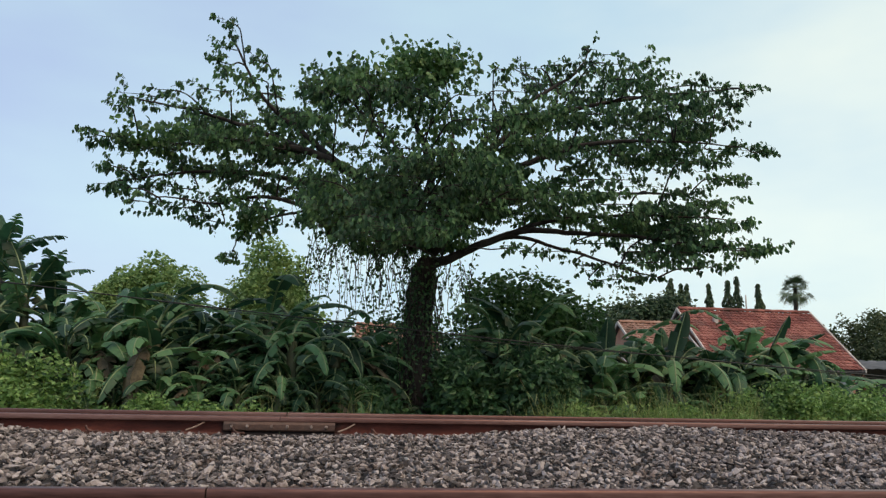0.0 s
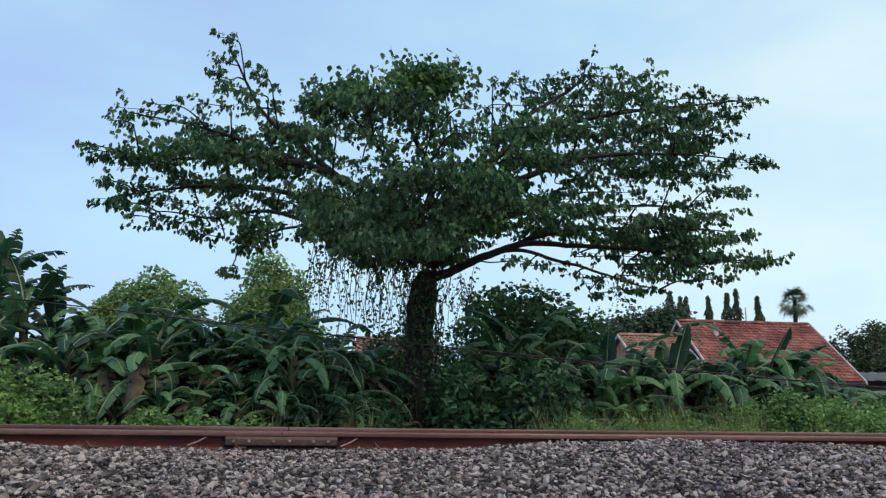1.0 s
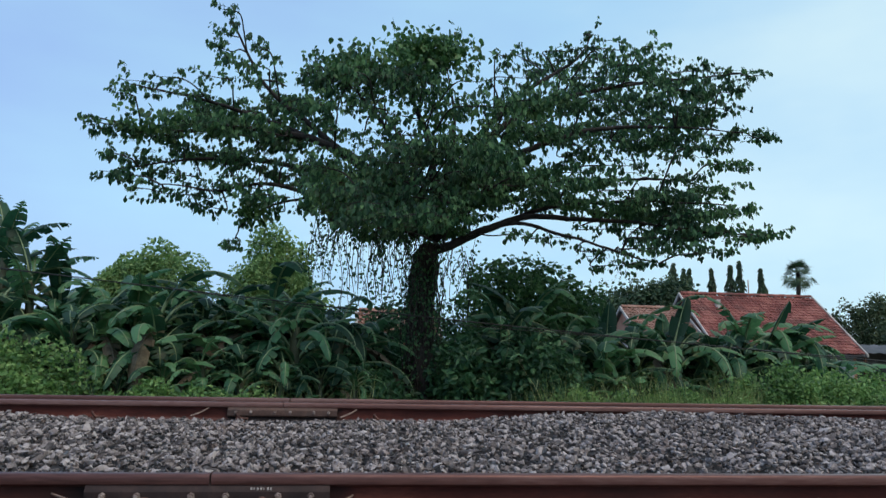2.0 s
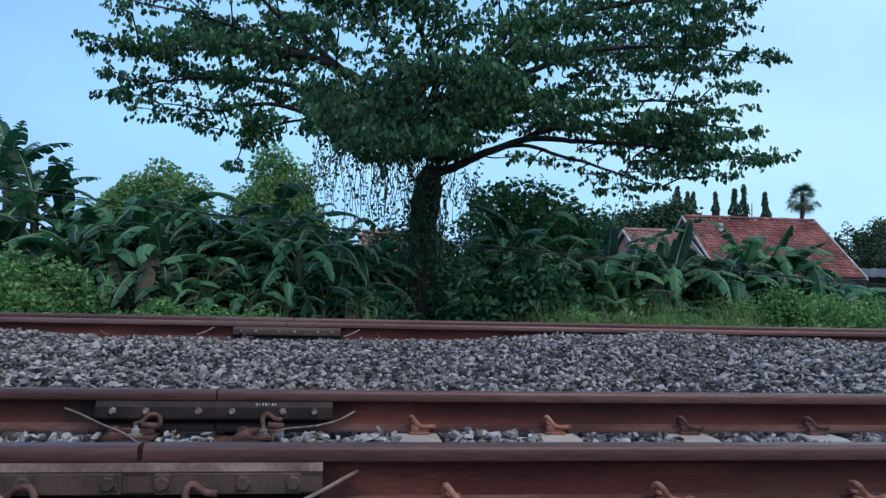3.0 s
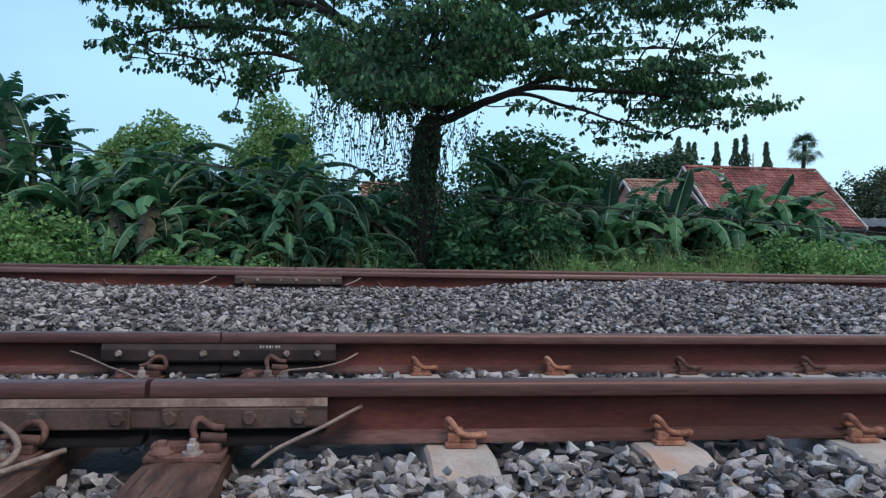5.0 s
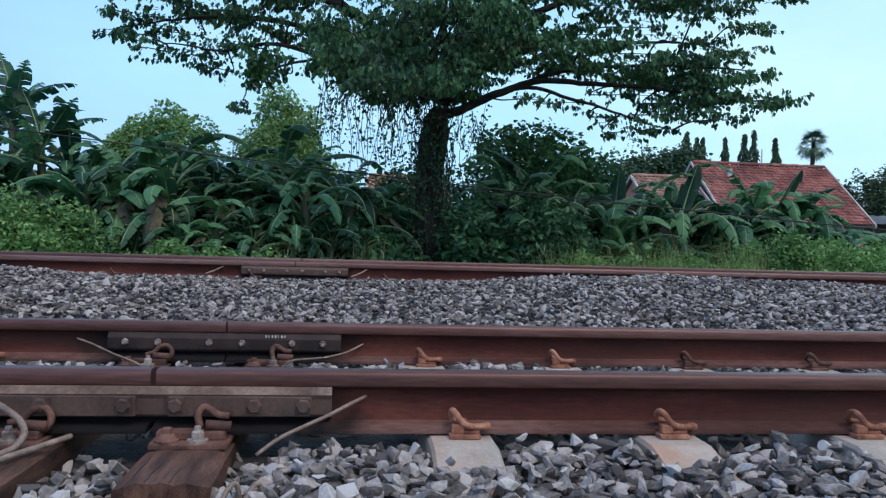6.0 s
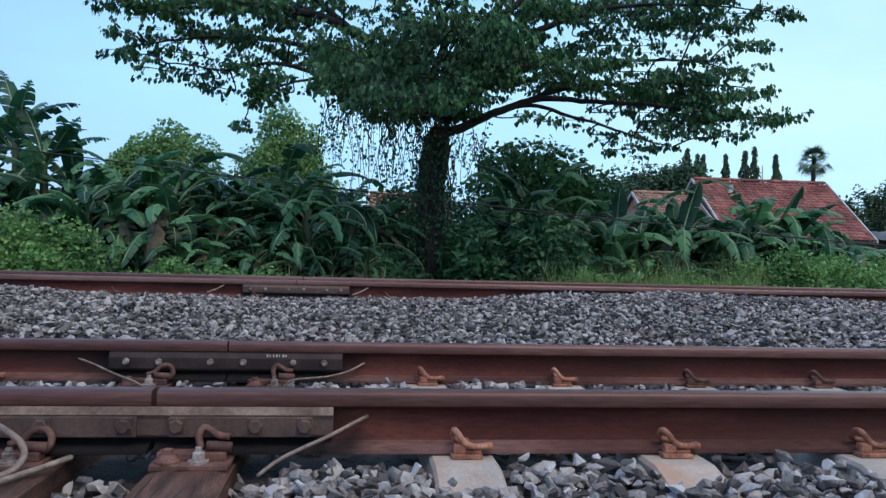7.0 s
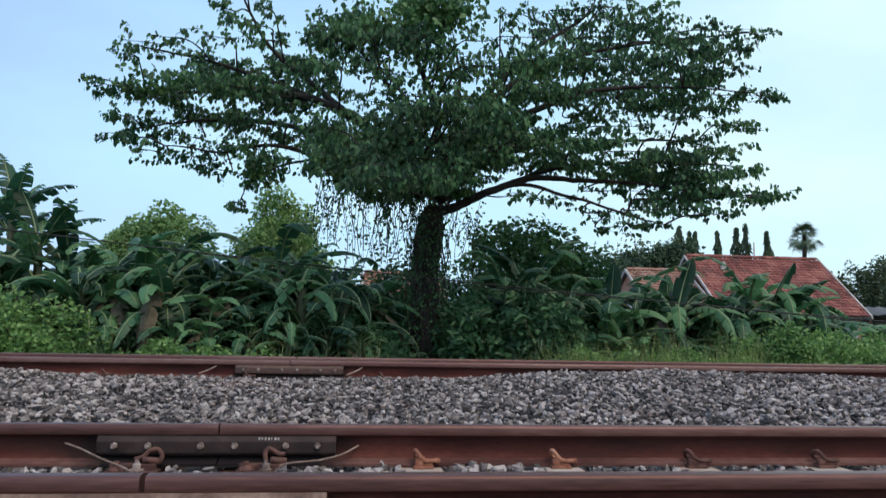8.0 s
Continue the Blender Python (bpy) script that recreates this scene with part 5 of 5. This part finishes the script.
def fan_palm(x, y, top):
    z0 = ground_z(y)
    h = top - z0 - 1.1
    thing = empty("fan_palm", "tall fan palm with a round head and drooping old fronds", "palm", "", (x, y, z0))
    g = Geo()
    tube(g, smooth_line([(0, 0, -0.2), (-0.12, 0, h * 0.5), (0.0, 0, h)], 14), np.linspace(0.24, 0.15, 14), 10)
    g.thing("trunk", M_BARK, True, thing)
    fan_v, fan_f = [(0, 0, 0)], []
    for q in range(15):
        a = radians(-105 + 15 * q)
        fan_v += [(math.sin(a - 0.11) * 0.45, math.cos(a - 0.11) * 0.45, 0.03), (math.sin(a) * 0.98, math.cos(a) * 0.98, -0.14 - 0.03 * (q % 3)), (math.sin(a + 0.11) * 0.45, math.cos(a + 0.11) * 0.45, 0.03)]
        fan_f += [(0, 3 * q + 1, 3 * q + 2, 3 * q + 3)]
    fan = Geo().add(fan_v, fan_f).mesh("fan", M_CYPRESS)
    r = np.random.default_rng(5)
    for q in range(38):
        el = 80 - q * 3.4 if q < 24 else -22 - (q - 24) * 2.6
        az = q * 137.5
        ln = 0.62 if q < 24 else 1.15
        e = Vector((math.cos(radians(az)) * math.cos(radians(el)), math.sin(radians(az)) * math.cos(radians(el)), math.sin(radians(el)))) * ln
        s = Geo()
        tube(s, [(0, 0, h), (e.x * 0.5, e.y * 0.5, h + e.z * 0.5 + 0.06), (e.x, e.y, h + e.z)], 0.025, 4)
        stalk = s.thing("frond", M_CYPRESS, True, thing)
        ob = new("fan", fan)
        ob.parent = stalk
        direction = Vector((e.x, e.y, e.z - 0.25)).normalized()
        ob.matrix_basis = Matrix.Translation((e.x, e.y, h + e.z)) @ direction.to_track_quat("Y", "Z").to_matrix().to_4x4() @ pose(0, 0, 0, 0, r.uniform(-30, 30), 0) @ Matrix.Scale(r.uniform(0.6, 0.85), 4)
    return thing


fan_palm(37.25, 60, 10.6)

# ---- grass ----
g = Geo()
BLADE_V = np.array([(-0.5, 0, 0), (0.5, 0, 0), (0.32, 0.5, 0.06), (-0.32, 0.5, 0.06), (0.03, 1.0, 0.30), (-0.03, 1.0, 0.30)])
BLADE_F = np.array([(0, 1, 2, 3), (3, 2, 4, 5)])


def grass(n, x0, x1, y0, y1, hmin, hmax, w=0.011):
    p = np.column_stack([rng.uniform(x0, x1, n), rng.uniform(y0, y1, n), np.zeros(n)])
    p[:, 2] = [ground_z(y) - 0.01 for y in p[:, 1]]
    d = rng.normal(0, 0.28, (n, 3))
    d[:, 2] = 1
    h = rng.uniform(hmin, hmax, n) * (0.7 + 0.5 * np.sin(p[:, 0] * 2.3 + 1.0) ** 2)
    scatter(g, BLADE_V, BLADE_F, p, frames_from(d, rng.normal(0, 1, (n, 3))), np.column_stack([np.full(n, w) * rng.uniform(0.6, 1.5, n), h, h]))


grass(3600, 2.9, 10.5, 10.2, 11.9, 0.16, 0.50)
grass(1300, 3.0, 6.0, 10.4, 11.8, 0.35, 0.95, 0.008)
grass(2600, -9, 2.9, 10.0, 11.6, 0.12, 0.36)
grass(160, 2.2, 2.9, 10.6, 11.4, 0.35, 0.7, 0.007)
grass(120, -1.3, 0.4, 11.0, 11.8, 0.4, 0.75, 0.008)
g.thing("grass", M_GRASS, False, None, "tall green and straw grass along the bank", category="grass", kind="stuff")


# ---- houses ----
TILE_V, TILE_F = [], []
for a in range(2):
    for b in range(5):
        u = b / 4
        TILE_V.append((u * 0.25 - 0.125, -0.30 * a, 0.028 * math.sin(u * 2 * math.pi) + 0.045 * a))
for b in range(4):
    TILE_F.append((b, 5 + b, 6 + b, b + 1))
TILE_V += [(u * 0.25 - 0.125, -0.30, 0.0) for u in (0, 0.25, 0.5, 0.75, 1.0)]
for b in range(4):
    TILE_F.append((5 + b, 10 + b, 11 + b, 6 + b))


def tiled_slope(house, x0, x1, ridge, eave, mat, singles=0):
    """Rows of curved clay tiles lapped down a slope from the ridge (y, z) to the eave (y, z)."""
    (ry, rz), (ey, ez) = ridge, eave
    ln = math.hypot(ry - ey, rz - ez)
    down = np.array([0, ey - ry, ez - rz]) / ln
    nrm = np.cross([1, 0, 0], -down)
    nrm = nrm if nrm[2] > 0 else -nrm
    rot = np.stack([[1, 0, 0], -down, nrm], -1)
    pos = []
    for a in range(int(ln / 0.25)):
        for b in range(int((x1 - x0) / 0.235)):
            p = np.array([x0 + 0.13 + b * 0.235 + rng.normal(0, 0.008), ry, rz]) + down * (0.04 + a * 0.25 + rng.normal(0, 0.012)) + nrm * (0.03 + rng.uniform(0, 0.02))
            pos.append(p)
    pos = np.array(pos)
    one = Geo().add(TILE_V, TILE_F).mesh("roof_tile", mat) if singles else None
    for p in pos[:singles]:
        ob = new("roof_tile", one)
        ob.parent = house
        ob.matrix_basis = Matrix.Translation(p.tolist()) @ Matrix(rot.tolist()).to_4x4()
    rest = pos[singles:]
    g = Geo()
    if len(rest):
        scatter(g, TILE_V, TILE_F, rest, np.repeat(rot[None], len(rest), 0), np.ones(len(rest)))
        g.thing("roof_tiles", mat, False, house, "", kind="stuff")
    g = Geo()
    t = nrm * 0.02
    v = [np.array([x, y, z]) - t for x in (x0, x1) for y, z in (ridge, eave)]
    v += [q - nrm * 0.08 for q in v]
    g.add(v, [(0, 1, 3, 2), (4, 6, 7, 5), (0, 4, 5, 1), (2, 3, 7, 6), (1, 5, 7, 3), (0, 2, 6, 4)])
    g.thing("roof_deck", M_DARK, False, house)


def gable_house(name, label, x0, x1, yr, ye, zr, ze, wall_mat, tile_mat, singles, overhang=0.5, windows=()):
    """A single-storey house with its ridge along x, gables at both ends."""
    z0 = ground_z(yr)
    house = empty(name, label, "house")
    yb = 2 * yr - ye
    w0, w1, f0, f1 = x0 + overhang * 0.5, x1 - overhang * 0.5, ye + overhang, yb - overhang
    zw = ze + (zr - ze) * overhang / (yr - ye) - 0.10
    g = Geo()
    for x in (w0, w1 - 0.15):
        g = Geo()
        v = [(x + d, y, z) for d in (0, 0.15) for y, z in ((f0, z0), (f1, z0), (f1, zw), (yr, zr - 0.14), (f0, zw))]
        base = g.n
        g.add(v, [(q, (q + 1) % 5, 5 + (q + 1) % 5, 5 + q) for q in range(5)])
        g.f.append(np.array([[4, 3, 2, 1, 0], [5, 6, 7, 8, 9]]) + base)
        g.m.append(np.zeros(2, int))
        g.thing("gable_wall", M_BRICK, False, house, "bare red brick gable")
    g = Geo()
    boxgeo(g, w0 + 0.15, w1 - 0.15, f1 - 0.15, f1, z0, zw)
    g.thing("rear_wall", wall_mat, False, house)
    g = Geo()
    # front wall in pieces round its openings
    xs = [w0 + 0.15] + [q for a, b in windows for q in (a, b)] + [w1 - 0.15]
    for k in range(0, len(xs), 2):
        boxgeo(g, xs[k], xs[k + 1], f0, f0 + 0.15, z0, zw)
    for a, b in windows:
        boxgeo(g, a, b, f0, f0 + 0.15, z0, z0 + 0.9)
        boxgeo(g, a, b, f0, f0 + 0.15, z0 + 2.0, zw)
    g.thing("wall", wall_mat, False, house)
    for a, b in windows:
        s = Geo()
        for q in ((a, a + 0.06, z0 + 0.9, z0 + 2.0), (b - 0.06, b, z0 + 0.9, z0 + 2.0), (a + 0.06, b - 0.06, z0 + 0.9, z0 + 0.96), (a + 0.06, b - 0.06, z0 + 1.94, z0 + 2.0)):
            boxgeo(s, q[0], q[1], f0 + 0.03, f0 + 0.10, q[2], q[3])
        win = s.thing("window", M_TRIM, False, house)
        s = Geo()
        boxgeo(s, a + 0.06, b - 0.06, f0 + 0.06, f0 + 0.07, z0 + 0.96, z0 + 1.94)
        s.thing("pane", M_GLASS, False, win)
    tiled_slope(house, x0, x1, (yr, zr), (ye, ze), tile_mat, singles)
    tiled_slope(house, x0, x1, (yr, zr), (yb, ze), tile_mat)
    for x in (x0 - 0.05, x1 - 0.02):
        s = Geo()
        for a, b in (((yr, zr + 0.09), (ye, ze + 0.09)), ((yr, zr + 0.09), (yb, ze + 0.09))):
            v = [(x + d, q[0], q[1] - h) for d in (0, 0.07) for h in (0, 0.14) for q in (a, b)]
            s.add(v, [(0, 1, 3, 2), (4, 6, 7, 5), (0, 4, 5, 1), (2, 3, 7, 6), (0, 2, 6, 4), (1, 5, 7, 3)])
        s.thing("verge", M_TRIM, False, house)
    s = Geo()
    for q in range(int((x1 - x0) / 0.36)):
        xx = x0 + 0.05 + q * 0.36
        extrude_x(s, [(yr + 0.15 * math.cos(t), zr + 0.03 + 0.13 * math.sin(t) + 0.01 * (q % 2)) for t in np.linspace(0, math.pi, 7)], xx, xx + 0.38)
    s.thing("ridge_tiles", tile_mat, False, house, "", kind="stuff")
    return house


main = gable_house("house", "single-storey house with a red clay-tiled gable roof", 16.94, 24.32, 38.0, 33.9, 4.88, 1.76, M_PLASTER, M_TILE, 290, 0.5, ((19.0, 20.2), (22.0, 23.2)))
s = Geo()
tube(s, [(20.75, 38.0, 4.8), (20.75, 38.0, 5.75)], 0.035, 8)
s.thing("vent_pipe", M_TRIM, True, main, "thin white pipe on the ridge")
s = Geo()
boxgeo(s, 18.4, 18.62, 36.9, 37.1, 3.9, 4.55, 0, 0.01)
s.thing("chimney", M_TRIM, False, main, "small pale chimney stub")
gable_house("house", "low annexe with an orange clay-tiled roof", 13.6, 16.8, 37.6, 34.6, 4.05, 2.2, M_BRICK, M_TILEO, 0, 0.3)
gable_house("house", "small brick outbuilding with a worn tiled roof behind the tree", 0.15, 2.3, 21.0, 19.6, 2.15, 1.5, M_BRICK, M_TILEO, 0, 0.3)
gable_house("house", "low brick annexe among banana plants", 11.2, 13.3, 37.0, 35.0, 2.55, 1.5, M_BRICK, M_TILEO, 0, 0.3)


def open_shed(x0, x1, y0, y1, zf, zb):
    z0 = ground_z(y0)
    shed = empty("open_shed", "dark open shed with a sheet-metal roof beside the house", "shed")
    s = Geo()
    n = 40
    xs = np.linspace(x0, x1, n)
    v = [(x, y, z + 0.025 * math.sin(q * 1.57) + d) for d in (0, -0.02) for (y, z) in ((y0, zf), (y1, zb)) for q, x in enumerate(xs)]
    fs = [(a * 2 * n + q, a * 2 * n + q + 1, a * 2 * n + n + q + 1, a * 2 * n + n + q) for a in range(2) for q in range(n - 1)]
    s.add(v, fs)
    s.thing("roof", M_DARK, False, shed)
    for x, y in ((x0 + 0.2, y0 + 0.2), (x1 - 0.2, y0 + 0.2), (x0 + 0.2, y1 - 0.2), (x1 - 0.2, y1 - 0.2)):
        s = Geo()
        boxgeo(s, x - 0.06, x + 0.06, y - 0.06, y + 0.06, z0, zf + (zb - zf) * (y - y0) / (y1 - y0) - 0.03)
        s.thing("post", M_WOOD, False, shed)
    s = Geo()
    boxgeo(s, x0 + 0.2, x1 - 0.2, y1 - 0.35, y1 - 0.27, z0, zb - 0.1)
    s.thing("back_wall", M_DARK, False, shed)
    return shed


open_shed(24.9, 31.4, 35.0, 39.0, 1.95, 2.55)

# ---- wires ----
for dz in (0, -0.07):
    t = np.linspace(0, 1, 40)
    path = np.column_stack([-14 + 30 * t, np.full(40, 12.6), 2.95 - 2.40 * t - 0.25 * np.sin(np.pi * t) + dz * np.sin(np.pi * t * 3) ** 2])
    g = Geo()
    tube(g, path, 0.010 if dz == 0 else 0.006, 6)
    g.thing("overhead_wire", M_WIRE, True, None, "black sagging wire strung before the thicket", category="wire", group="wires along the bank")
